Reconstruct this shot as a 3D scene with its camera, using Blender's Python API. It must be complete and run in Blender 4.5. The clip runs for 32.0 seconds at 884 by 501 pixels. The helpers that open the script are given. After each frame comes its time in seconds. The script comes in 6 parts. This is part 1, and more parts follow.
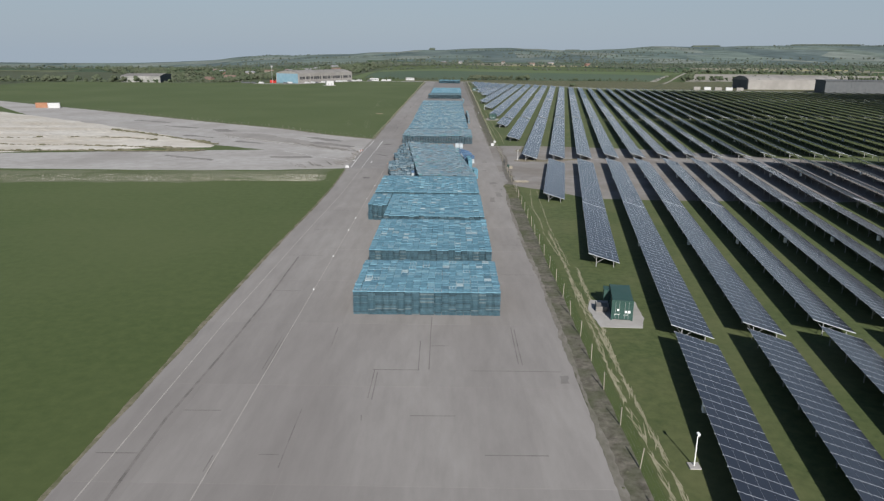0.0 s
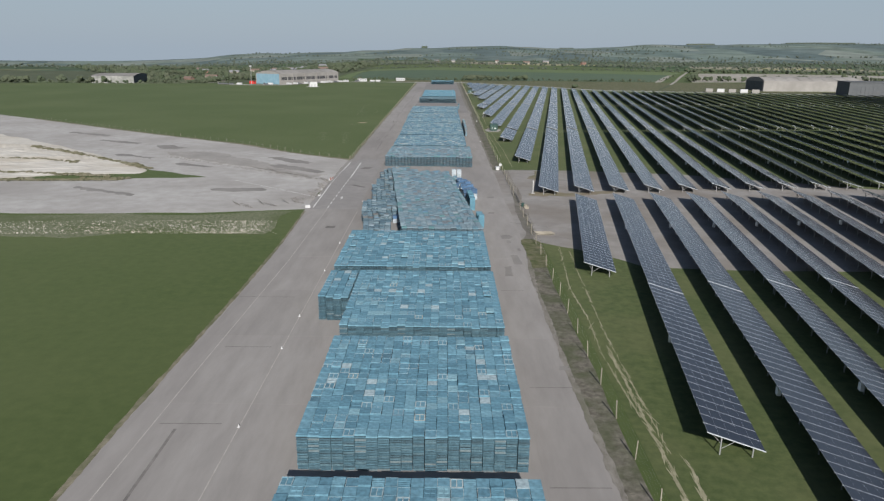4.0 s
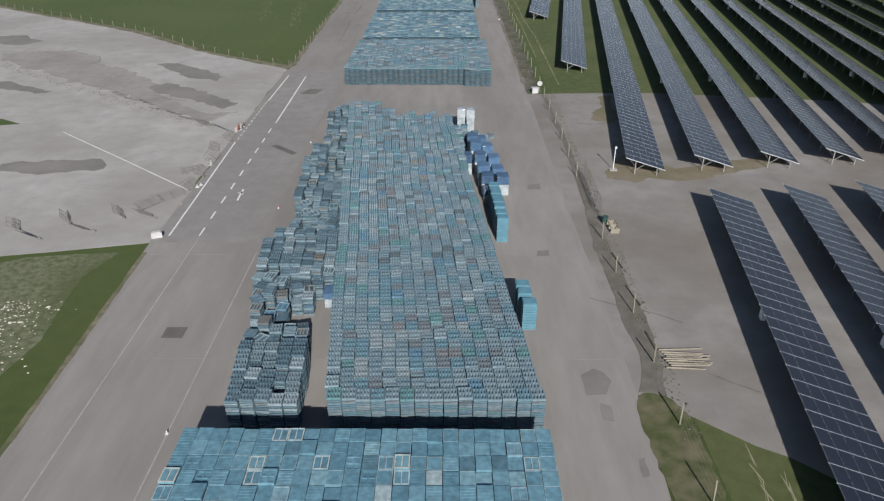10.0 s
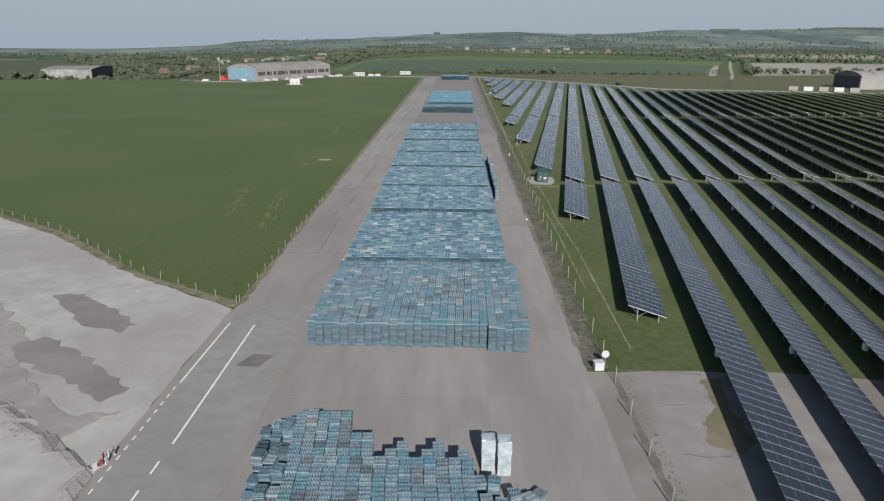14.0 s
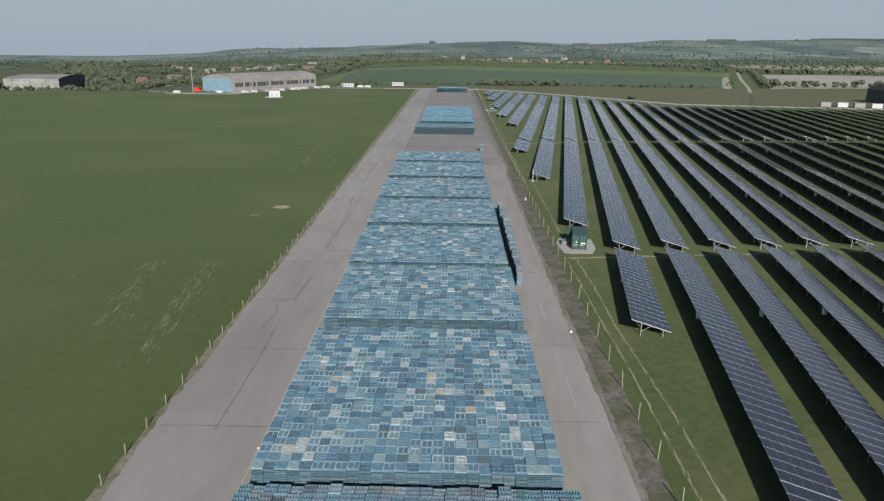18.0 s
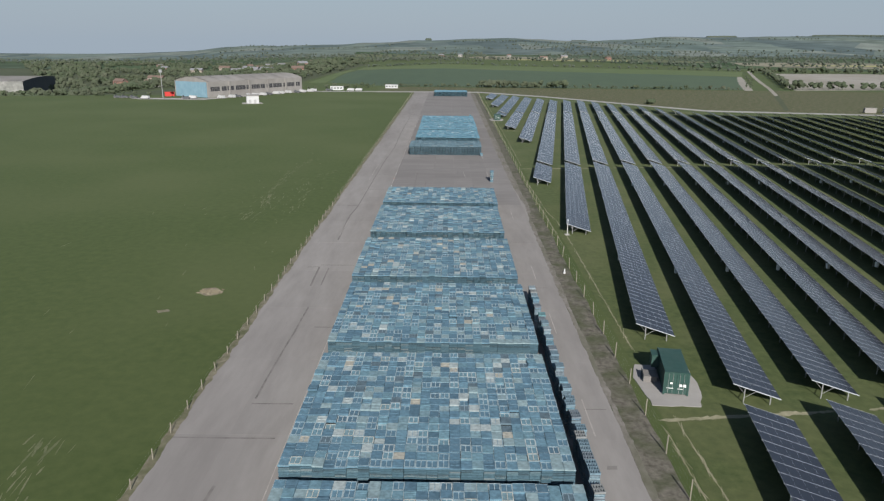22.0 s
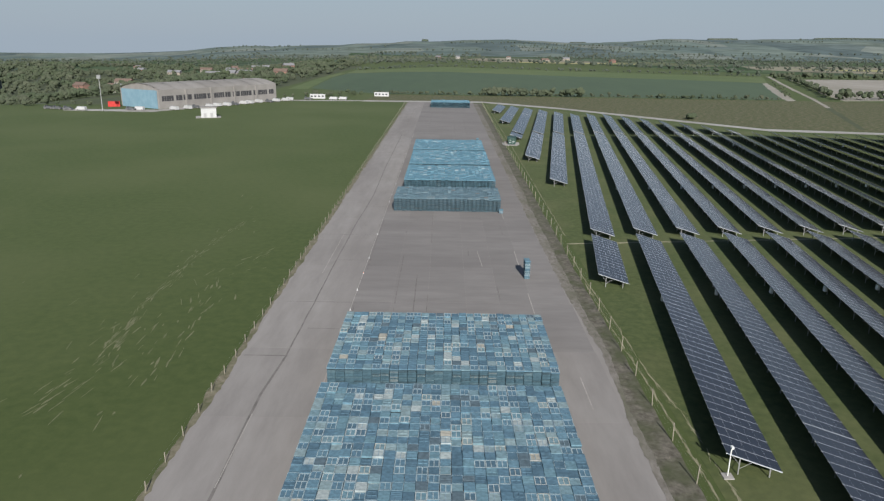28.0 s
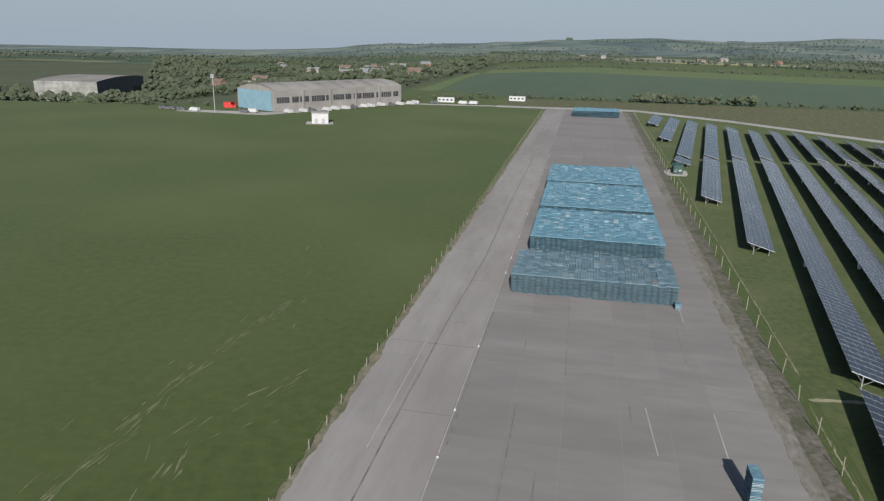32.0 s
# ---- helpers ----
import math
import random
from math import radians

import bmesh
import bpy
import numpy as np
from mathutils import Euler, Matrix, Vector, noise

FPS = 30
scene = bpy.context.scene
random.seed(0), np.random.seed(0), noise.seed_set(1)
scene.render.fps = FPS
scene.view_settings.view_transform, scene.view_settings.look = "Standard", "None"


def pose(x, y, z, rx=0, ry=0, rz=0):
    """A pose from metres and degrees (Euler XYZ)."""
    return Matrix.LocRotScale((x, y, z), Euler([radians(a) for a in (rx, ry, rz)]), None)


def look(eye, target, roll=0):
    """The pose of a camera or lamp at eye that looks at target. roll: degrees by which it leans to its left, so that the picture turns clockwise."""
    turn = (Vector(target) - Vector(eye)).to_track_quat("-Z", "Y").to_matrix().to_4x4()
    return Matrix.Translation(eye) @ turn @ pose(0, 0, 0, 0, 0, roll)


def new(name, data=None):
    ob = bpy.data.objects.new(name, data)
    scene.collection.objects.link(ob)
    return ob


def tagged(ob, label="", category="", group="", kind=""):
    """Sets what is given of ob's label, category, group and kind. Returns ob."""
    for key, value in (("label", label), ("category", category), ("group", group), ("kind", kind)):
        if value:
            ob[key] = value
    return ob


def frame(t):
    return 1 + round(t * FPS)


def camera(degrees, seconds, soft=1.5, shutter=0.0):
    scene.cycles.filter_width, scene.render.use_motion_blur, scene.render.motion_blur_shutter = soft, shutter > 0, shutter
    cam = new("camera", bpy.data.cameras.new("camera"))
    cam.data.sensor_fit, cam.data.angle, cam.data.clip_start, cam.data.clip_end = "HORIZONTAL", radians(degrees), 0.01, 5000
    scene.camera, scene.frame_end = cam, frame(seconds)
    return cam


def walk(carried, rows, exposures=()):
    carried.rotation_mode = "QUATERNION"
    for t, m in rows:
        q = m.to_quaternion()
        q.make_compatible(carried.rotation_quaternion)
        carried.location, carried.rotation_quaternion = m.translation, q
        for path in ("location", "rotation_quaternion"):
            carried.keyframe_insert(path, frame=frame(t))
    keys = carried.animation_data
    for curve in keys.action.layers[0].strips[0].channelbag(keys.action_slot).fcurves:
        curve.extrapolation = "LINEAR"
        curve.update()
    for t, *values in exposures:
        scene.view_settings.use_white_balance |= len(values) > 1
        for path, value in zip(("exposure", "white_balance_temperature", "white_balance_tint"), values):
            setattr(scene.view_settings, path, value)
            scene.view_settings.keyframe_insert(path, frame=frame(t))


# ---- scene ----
cam = camera(65.4, 32.0, soft=1.3)
METRES, EYE, TILT, LEAN, TURN = 407.9, 31.0, 0.0, 0.0, 0.5
PATH = [
    (0, (-1.247, -1.226, 31.538), (-1.271, 0.696, 30.987), 0.5),
    (0.5, (-1.22, 4.835, 31.705), (-1.242, 6.757, 31.154), 0.4),
    (1, (-1.509, 10.709, 31.707), (-1.511, 12.632, 31.156), 0.4),
    (1.5, (-1.577, 17.64, 31.667), (-1.581, 19.563, 31.118), 0.4),
    (2, (-1.815, 24.17, 31.757), (-1.818, 26.093, 31.206), 0.5),
    (2.5, (-2.117, 30.63, 31.92), (-2.119, 32.552, 31.366), 0.6),
    (3, (-1.923, 36.294, 31.989), (-1.928, 38.215, 31.436), 0.4),
    (3.5, (-1.928, 43.056, 32.136), (-1.933, 44.978, 31.581), 0.5),
    (5.5, (-2.406, 69.668, 32.462), (-2.407, 71.589, 31.905), 0.6),
    (6, (-2.336, 75.631, 32.444), (-2.338, 77.552, 31.888), 0.6),
    (6.5, (-2.365, 81.957, 32.521), (-2.365, 83.876, 31.96), 0.6),
    (7, (-2.296, 87.969, 32.719), (-2.297, 89.896, 32.183), 0.6),
    (7.5, (-2.477, 95.129, 32.883), (-2.476, 97.067, 32.387), 0.7),
    (8, (-2.309, 100.777, 32.696), (-2.31, 102.712, 32.194), 0.6),
    (8.5, (-1.997, 107.536, 32.498), (-2.002, 109.448, 31.909), 0.3),
    (9, (-1.998, 113.239, 32.452), (-2.002, 115.13, 31.802), 0.2),
    (9.5, (-1.759, 120.046, 32.588), (-1.766, 121.861, 31.747), 0.0),
    (10, (-1.505, 131.483, 32.84), (-1.517, 133.231, 31.868), -0.1),
    (10.5, (-1.594, 137.705, 33.103), (-1.605, 139.41, 32.058), -0.1),
    (11, (-1.668, 142.737, 33.266), (-1.682, 144.442, 32.22), -0.0),
    (11.5, (-1.474, 148.237, 33.318), (-1.507, 149.94, 32.27), -0.1),
    (12, (-1.668, 153.397, 33.226), (-1.701, 155.101, 32.179), 0.1),
    (12.5, (-1.674, 158.518, 33.283), (-1.716, 160.221, 32.235), 0.1),
    (13, (-1.828, 164.179, 33.535), (-1.869, 165.935, 32.579), 0.1),
    (13.5, (-1.972, 171.156, 33.724), (-2.012, 172.985, 32.915), 0.1),
    (14, (-2.271, 177.457, 33.924), (-2.31, 179.367, 33.332), 0.4),
    (14.5, (-2.5, 183.884, 34.026), (-2.536, 185.796, 33.442), 0.4),
    (16.5, (-3.623, 208.739, 33.684), (-3.641, 210.657, 33.115), 0.8),
    (17, (-3.315, 215.431, 33.681), (-3.338, 217.348, 33.111), 0.7),
    (17.5, (-3.451, 222.2, 33.745), (-3.474, 224.117, 33.176), 0.7),
    (18, (-3.601, 228.748, 33.758), (-3.625, 230.665, 33.189), 0.7),
    (18.5, (-3.624, 235.03, 33.83), (-3.648, 236.947, 33.261), 0.7),
    (19, (-3.626, 241.182, 33.805), (-3.651, 243.099, 33.236), 0.7),
    (19.5, (-4.086, 247.915, 34.083), (-4.109, 249.832, 33.513), 0.8),
    (20, (-4.226, 253.83, 34.256), (-4.246, 255.747, 33.685), 0.7),
    (20.5, (-4.445, 260.183, 34.395), (-4.465, 262.1, 33.822), 0.7),
    (21, (-5.208, 268.1, 34.94), (-5.222, 270.016, 34.367), 0.8),
    (21.5, (-5.436, 273.987, 35.188), (-5.45, 275.902, 34.613), 0.7),
    (22, (-5.422, 278.786, 35.371), (-5.437, 280.701, 34.794), 0.6),
    (22.5, (-5.74, 284.735, 35.483), (-5.751, 286.65, 34.907), 0.6),
    (23, (-5.851, 291.271, 35.545), (-5.863, 293.186, 34.969), 0.5),
    (23.5, (-6.0, 297.401, 35.629), (-6.012, 299.316, 35.053), 0.5),
    (24, (-6.298, 303.831, 35.732), (-6.308, 305.746, 35.155), 0.6),
    (24.5, (-6.547, 310.678, 35.574), (-6.555, 312.593, 34.999), 0.7),
    (25, (-6.453, 317.368, 35.339), (-6.462, 319.283, 34.764), 0.7),
    (25.5, (-6.961, 324.738, 35.395), (-6.967, 326.653, 34.821), 0.9),
    (27.5, (-7.211, 350.067, 35.72), (-7.214, 351.983, 35.145), 0.9),
    (28, (-7.227, 355.971, 35.645), (-7.23, 357.887, 35.071), 0.9),
    (28.5, (-7.216, 362.64, 35.714), (-7.222, 364.555, 35.139), 1.0),
    (29, (-7.327, 368.997, 35.861), (-7.353, 370.912, 35.283), 0.9),
    (29.5, (-7.417, 376.055, 35.85), (-7.489, 377.969, 35.271), 1.0),
    (30, (-7.679, 382.943, 35.809), (-7.808, 384.853, 35.231), 1.0),
    (30.5, (-8.047, 389.305, 35.649), (-8.23, 391.21, 35.071), 1.1),
    (31, (-8.299, 395.316, 35.782), (-8.541, 397.214, 35.201), 1.0),
    (31.5, (-8.798, 401.7, 35.783), (-9.104, 403.589, 35.199), 1.1),
    (32, (-9.464, 408.8, 35.665), (-9.841, 410.675, 35.08), 1.2),
]
walk(cam, [(t, look(eye, target, roll)) for t, eye, target, roll in PATH], exposures=((0, 0.42), (9, 0.42), (10, 0.32), (13, 0.32), (14, 0.42), (32, 0.42)))

from mathutils import geometry

# ---- light ----
SUN_EL, SUN_AZ = radians(29.5), radians(9.0)        # the sun stands behind the start of the runway, a little to the right
sun_dir = Vector((math.sin(SUN_AZ) * math.cos(SUN_EL), -math.cos(SUN_AZ) * math.cos(SUN_EL), math.sin(SUN_EL)))
world = bpy.data.worlds.new("sky")
scene.world = world
world.use_nodes = True
wn = world.node_tree
sky = wn.nodes.new("ShaderNodeTexSky")
sky.sky_type, sky.sun_disc = "NISHITA", False
sky.sun_elevation, sky.sun_rotation = SUN_EL, math.pi - SUN_AZ
sky.air_density, sky.dust_density, sky.ozone_density = 1.0, 0.8, 3.0
wn.nodes["Background"].inputs[1].default_value = 0.053
tint = wn.nodes.new("ShaderNodeMix")
tint.data_type = "RGBA"                                           # haze, thick towards the horizon and thin overhead
tint.inputs[7].default_value = (4.95, 6.0, 7.25, 1)
wc, wz, wr = (wn.nodes.new(k) for k in ("ShaderNodeTexCoord", "ShaderNodeSeparateXYZ", "ShaderNodeMapRange"))
wr.inputs[1].default_value, wr.inputs[2].default_value, wr.inputs[3].default_value, wr.inputs[4].default_value = 0.0, 0.45, 0.9, 0.05
wn.links.new(wc.outputs["Generated"], wz.inputs[0])
wn.links.new(wz.outputs[2], wr.inputs[0])
wn.links.new(wr.outputs[0], tint.inputs[0])
wn.links.new(sky.outputs[0], tint.inputs[6])
wn.links.new(tint.outputs[2], wn.nodes["Background"].inputs[0])
sun = new("sun", bpy.data.lights.new("sun", "SUN"))
sun.data.energy, sun.data.angle, sun.data.color = 4.7, radians(0.6), (1.0, 0.972, 0.925)
sun.matrix_world = look((0, 0, 60), Vector((0, 0, 60)) - sun_dir)
scene.view_settings.exposure = 0.42


# ---- materials ----
def surf(name, c1, c2, scale, c3=None, scale2=0.02, amount=0.6, rough=0.9, bump=0.0, metal=0.0, stretch=(1, 1, 1), spec=0.3, detail=6.0, rand=0.0):
    m = bpy.data.materials.new(name)
    m.use_nodes = True
    nt = m.node_tree
    N, L = nt.nodes.new, nt.links.new
    b = nt.nodes["Principled BSDF"]
    b.inputs["Roughness"].default_value, b.inputs["Metallic"].default_value = rough, metal
    b.inputs["Specular IOR Level"].default_value = spec
    tc, mp = N("ShaderNodeTexCoord"), N("ShaderNodeMapping")
    mp.inputs["Scale"].default_value = stretch
    L(tc.outputs["Object"], mp.inputs[0])
    n1 = N("ShaderNodeTexNoise")
    n1.inputs["Scale"].default_value, n1.inputs["Detail"].default_value, n1.inputs["Roughness"].default_value = scale, detail, 0.65
    L(mp.outputs[0], n1.inputs["Vector"])
    r1 = N("ShaderNodeMapRange")
    r1.inputs[1].default_value, r1.inputs[2].default_value = 0.3, 0.7
    L(n1.outputs[0], r1.inputs[0])
    mix = N("ShaderNodeMix")
    mix.data_type = "RGBA"
    mix.inputs[6].default_value, mix.inputs[7].default_value = (*c1, 1), (*c2, 1)
    L(r1.outputs[0], mix.inputs[0])
    out = mix.outputs[2]
    if c3:
        n2 = N("ShaderNodeTexNoise")
        n2.inputs["Scale"].default_value, n2.inputs["Detail"].default_value = scale2, 4.0
        L(mp.outputs[0], n2.inputs["Vector"])
        r2 = N("ShaderNodeMapRange")
        r2.inputs[1].default_value, r2.inputs[2].default_value, r2.inputs[4].default_value = 0.42, 0.68, amount
        L(n2.outputs[0], r2.inputs[0])
        m2 = N("ShaderNodeMix")
        m2.data_type = "RGBA"
        m2.inputs[7].default_value = (*c3, 1)
        L(r2.outputs[0], m2.inputs[0])
        L(out, m2.inputs[6])
        out = m2.outputs[2]
    if rand:
        oi, hs, ra = N("ShaderNodeObjectInfo"), N("ShaderNodeHueSaturation"), N("ShaderNodeMapRange")
        ra.inputs[3].default_value, ra.inputs[4].default_value = 1 - rand, 1 + rand
        L(oi.outputs["Random"], ra.inputs[0])
        L(ra.outputs[0], hs.inputs["Value"])
        L(out, hs.inputs["Color"])
        out = hs.outputs[0]
    L(out, b.inputs["Base Color"])
    if bump:
        bp = N("ShaderNodeBump")
        bp.inputs["Strength"].default_value, bp.inputs["Distance"].default_value = bump, 0.05
        L(n1.outputs[0], bp.inputs["Height"])
        L(bp.outputs[0], b.inputs["Normal"])
    return m


def toned(name, stops, source, rough=0.8, grain=0.25):
    """Paint whose tone is drawn per piece: stops are (share, colour); source is 'object', 'island' or 'attribute'."""
    m = bpy.data.materials.new(name)
    m.use_nodes = True
    nt = m.node_tree
    N, L = nt.nodes.new, nt.links.new
    b = nt.nodes["Principled BSDF"]
    b.inputs["Roughness"].default_value, b.inputs["Specular IOR Level"].default_value = rough, 0.25
    if source == "object":
        value = N("ShaderNodeObjectInfo").outputs["Random"]
    elif source == "island":
        value = N("ShaderNodeNewGeometry").outputs["Random Per Island"]
    else:
        at = N("ShaderNodeAttribute")
        at.attribute_name = "tone"
        value = at.outputs["Fac"]
    cr = N("ShaderNodeValToRGB")
    cr.color_ramp.interpolation = "CONSTANT"
    total, pos = sum(s for s, _ in stops), 0.0
    for i, (share, col) in enumerate(stops):
        e = cr.color_ramp.elements[0] if i == 0 else cr.color_ramp.elements.new(pos)
        e.position, e.color = pos, (*col, 1)
        pos += share / total
    while len(cr.color_ramp.elements) > len(stops):
        cr.color_ramp.elements.remove(cr.color_ramp.elements[-1])
    L(value, cr.inputs[0])
    # fine wear on the paint
    tc, n1 = N("ShaderNodeTexCoord"), N("ShaderNodeTexNoise")
    n1.inputs["Scale"].default_value, n1.inputs["Detail"].default_value = 3.0, 8.0
    L(tc.outputs["Object"], n1.inputs["Vector"])
    hs, ra = N("ShaderNodeHueSaturation"), N("ShaderNodeMapRange")
    ra.inputs[1].default_value, ra.inputs[2].default_value = 0.3, 0.7
    ra.inputs[3].default_value, ra.inputs[4].default_value = 1 - grain, 1 + grain
    L(n1.outputs[0], ra.inputs[0])
    L(ra.outputs[0], hs.inputs["Value"])
    L(cr.outputs[0], hs.inputs["Color"])
    L(hs.outputs[0], b.inputs["Base Color"])
    return m


M_GRASS = surf("airfield_grass", (0.03848, 0.059, 0.01256), (0.06136, 0.083, 0.02325), 0.7, (0.07488, 0.09, 0.03162), 0.022, 0.55, bump=0.2, detail=14)
M_FIELDGRASS = surf("field_grass", (0.03744, 0.058, 0.01256), (0.0624, 0.083, 0.02325), 0.7, (0.078, 0.093, 0.03348), 0.018, 0.6, bump=0.2, detail=14)
M_FARMGRASS = surf("farm_grass", (0.034, 0.052, 0.014), (0.082, 0.1, 0.035), 0.9, (0.115, 0.115, 0.052), 0.07, 0.5, bump=0.7, detail=12)
for m in (M_GRASS, M_FIELDGRASS, M_FARMGRASS):           # the fine blades catch light when seen at a low angle
    b = m.node_tree.nodes["Principled BSDF"]
    b.inputs["Sheen Weight"].default_value, b.inputs["Sheen Roughness"].default_value = 0.036, 0.55
    b.inputs["Sheen Tint"].default_value = (0.66, 0.8, 0.45, 1)
M_FIELD = surf("crop_field", (0.058, 0.088, 0.054), (0.073, 0.107, 0.063), 0.05, (0.087, 0.12, 0.07), 0.004, 0.6, stretch=(1, 0.2, 1))
M_FIELD2 = surf("pale_field", (0.085, 0.12, 0.045), (0.11, 0.145, 0.06), 0.03, (0.15, 0.165, 0.08), 0.003, 0.6)
M_ROUGH = surf("rough_pasture", (0.088, 0.104, 0.048), (0.122, 0.138, 0.065), 0.05, (0.15, 0.156, 0.085), 0.006, 0.6)
M_SOIL = surf("bare_field", (0.27, 0.248, 0.215), (0.35, 0.325, 0.285), 0.05, (0.2, 0.185, 0.14), 0.006, 0.6, stretch=(1, 0.3, 1))
M_YELLOW = surf("rape_field", (0.27, 0.26, 0.12), (0.33, 0.31, 0.14), 0.02)
M_CONC = surf("runway_concrete", (0.2315, 0.215, 0.2018), (0.2807, 0.262, 0.2463), 0.45, (0.1921, 0.175, 0.1635), 0.05, 0.55, bump=0.15, stretch=(1, 0.22, 1), detail=10)
M_SLAB = surf("slab_concrete", (0.2216, 0.206, 0.1946), (0.2856, 0.268, 0.2536), 0.5, (0.1724, 0.157, 0.148), 0.06, 0.6, bump=0.15, stretch=(1, 0.2, 1), detail=12, rand=0.035)
M_OLDSLAB = surf("old_slab_concrete", (0.1773, 0.165, 0.1573), (0.2315, 0.217, 0.207), 0.5, (0.1606, 0.148, 0.1418), 0.09, 0.6, bump=0.2, stretch=(0.22, 0.75, 1), detail=12, rand=0.05)
M_APRON = surf("apron_concrete", (0.2955, 0.28, 0.2639), (0.4038, 0.388, 0.3726), 0.3, (0.2462, 0.228, 0.2122), 0.04, 0.65, bump=0.15, detail=10)
M_TAXI = surf("taxi_concrete", (0.2019, 0.189, 0.178), (0.2807, 0.264, 0.2505), 0.3, (0.1576, 0.134, 0.1118), 0.06, 0.75, bump=0.2, detail=10)
M_ASPH = surf("asphalt_lane", (0.208, 0.1957, 0.1887), (0.2658, 0.2513, 0.2409), 0.5, (0.1877, 0.1751, 0.1684), 0.06, 0.4, bump=0.15)
M_PATCH = surf("tar_patch", (0.155, 0.145, 0.136), (0.205, 0.192, 0.18), 0.5, (0.26, 0.243, 0.226), 0.1, 0.55, bump=0.25, detail=10)
M_RAGGED = surf("ragged_tarmac", (0.235, 0.22, 0.204), (0.315, 0.295, 0.275), 0.8, (0.2, 0.187, 0.174), 0.16, 0.6, bump=0.4, detail=10)
M_TAR = surf("lane_tar", (0.1, 0.093, 0.087), (0.14, 0.13, 0.122), 0.6, (0.2, 0.186, 0.172), 0.2, 0.5, bump=0.2)
M_DUST = surf("dusty_edge", (0.12, 0.108, 0.09), (0.25, 0.23, 0.206), 1.4, (0.1, 0.1, 0.062), 0.16, 0.75, bump=0.4, detail=10, stretch=(1, 0.5, 1))
M_BAND = surf("joint_sealant", (0.11, 0.101, 0.095), (0.215, 0.198, 0.185), 0.6, bump=0.1)
M_VERGE = surf("gravel_verge", (0.055, 0.05, 0.037), (0.19, 0.172, 0.142), 1.3, (0.062, 0.072, 0.034), 0.3, 0.9, bump=0.7, detail=10)
M_BANK = surf("earth_bank", (0.115, 0.104, 0.09), (0.185, 0.17, 0.15), 0.9, (0.09, 0.085, 0.06), 0.22, 0.6, bump=0.5, detail=10)
M_ROUGH = surf("rough_grass", (0.05, 0.064, 0.022), (0.088, 0.098, 0.038), 0.9, (0.16, 0.138, 0.092), 0.45, 0.95, bump=0.6, detail=12)
M_DIRT = surf("dry_edge", (0.11, 0.1, 0.062), (0.24, 0.215, 0.16), 1.2, (0.075, 0.085, 0.036), 0.35, 0.8, bump=0.5)
M_SOILB = surf("brown_soil", (0.15, 0.12, 0.085), (0.25, 0.215, 0.165), 0.6, (0.12, 0.12, 0.06), 0.15, 0.7, bump=0.5)
M_CHALK = surf("chalk", (0.3906, 0.3581, 0.3162), (0.5952, 0.5673, 0.5162), 0.25, (0.372, 0.3162, 0.2418), 0.05, 0.6, bump=0.5, stretch=(0.5, 1.6, 1), detail=10)
M_CHALKY = surf("chalky_grass", (0.05, 0.068, 0.022), (0.2, 0.2, 0.135), 1.6, (0.075, 0.092, 0.036), 0.09, 0.9, bump=0.6, detail=12)
M_LINE = surf("white_line_paint", (0.55, 0.54, 0.52), (0.72, 0.71, 0.69), 2.0)
M_FADED = surf("faded_line_paint", (0.26, 0.24, 0.22), (0.4, 0.375, 0.35), 0.8)
M_WHITE = surf("white_paint", (0.68, 0.68, 0.66), (0.8, 0.8, 0.78), 1.5, rough=0.5)
M_BARKPOST = surf("dark_wet_timber", (0.05, 0.043, 0.035), (0.1, 0.085, 0.07), 3.0)
M_POST = surf("weathered_timber", (0.19, 0.17, 0.135), (0.3, 0.27, 0.22), 3.0)
M_GALV = surf("galvanised_steel", (0.3, 0.3, 0.3), (0.4, 0.4, 0.4), 4.0, metal=0.5, rough=0.45)
M_ALU = surf("aluminium_frame", (0.34, 0.36, 0.4), (0.44, 0.46, 0.5), 3.0, metal=0.3, rough=0.45)
M_RAIL = surf("bright_aluminium", (0.4, 0.42, 0.45), (0.5, 0.52, 0.54), 3.0, rough=0.45)
M_GREEN = surf("green_container_paint", (0.024, 0.06, 0.051), (0.036, 0.08, 0.067), 1.5, (0.05, 0.085, 0.074), 0.8, 0.5, rough=0.5)
# Near-black: shade between pallets put into colour; also the trough's dark end plate.
M_DARK = surf("gap_shade_dark_plate", (0.02, 0.03, 0.035), (0.035, 0.045, 0.05), 2.0)
M_HEDGE = surf("leaves", (0.044, 0.061, 0.035), (0.072, 0.089, 0.049), 0.06, (0.086, 0.085, 0.064), 0.015, 0.5)
M_GREYROOF = surf("hangar_roof", (0.235, 0.222, 0.208), (0.295, 0.28, 0.262), 0.15, (0.19, 0.178, 0.165), 0.05, 0.6)
M_HWALL = surf("hangar_wall", (0.22, 0.208, 0.195), (0.29, 0.275, 0.258), 0.2, (0.18, 0.168, 0.155), 0.06, 0.5)
M_HDOOR = surf("blue_hangar_door", (0.14, 0.24, 0.3), (0.19, 0.3, 0.36), 0.3)
M_BRICK = surf("red_brick", (0.2, 0.115, 0.09), (0.26, 0.155, 0.12), 1.0)
M_GLASSDARK = surf("dark_window", (0.04, 0.04, 0.045), (0.07, 0.07, 0.075), 0.5, rough=0.2, spec=0.5)
M_VAN = surf("far_white_paint", (0.4, 0.4, 0.4), (0.5, 0.5, 0.5), 1.0, rough=0.5)
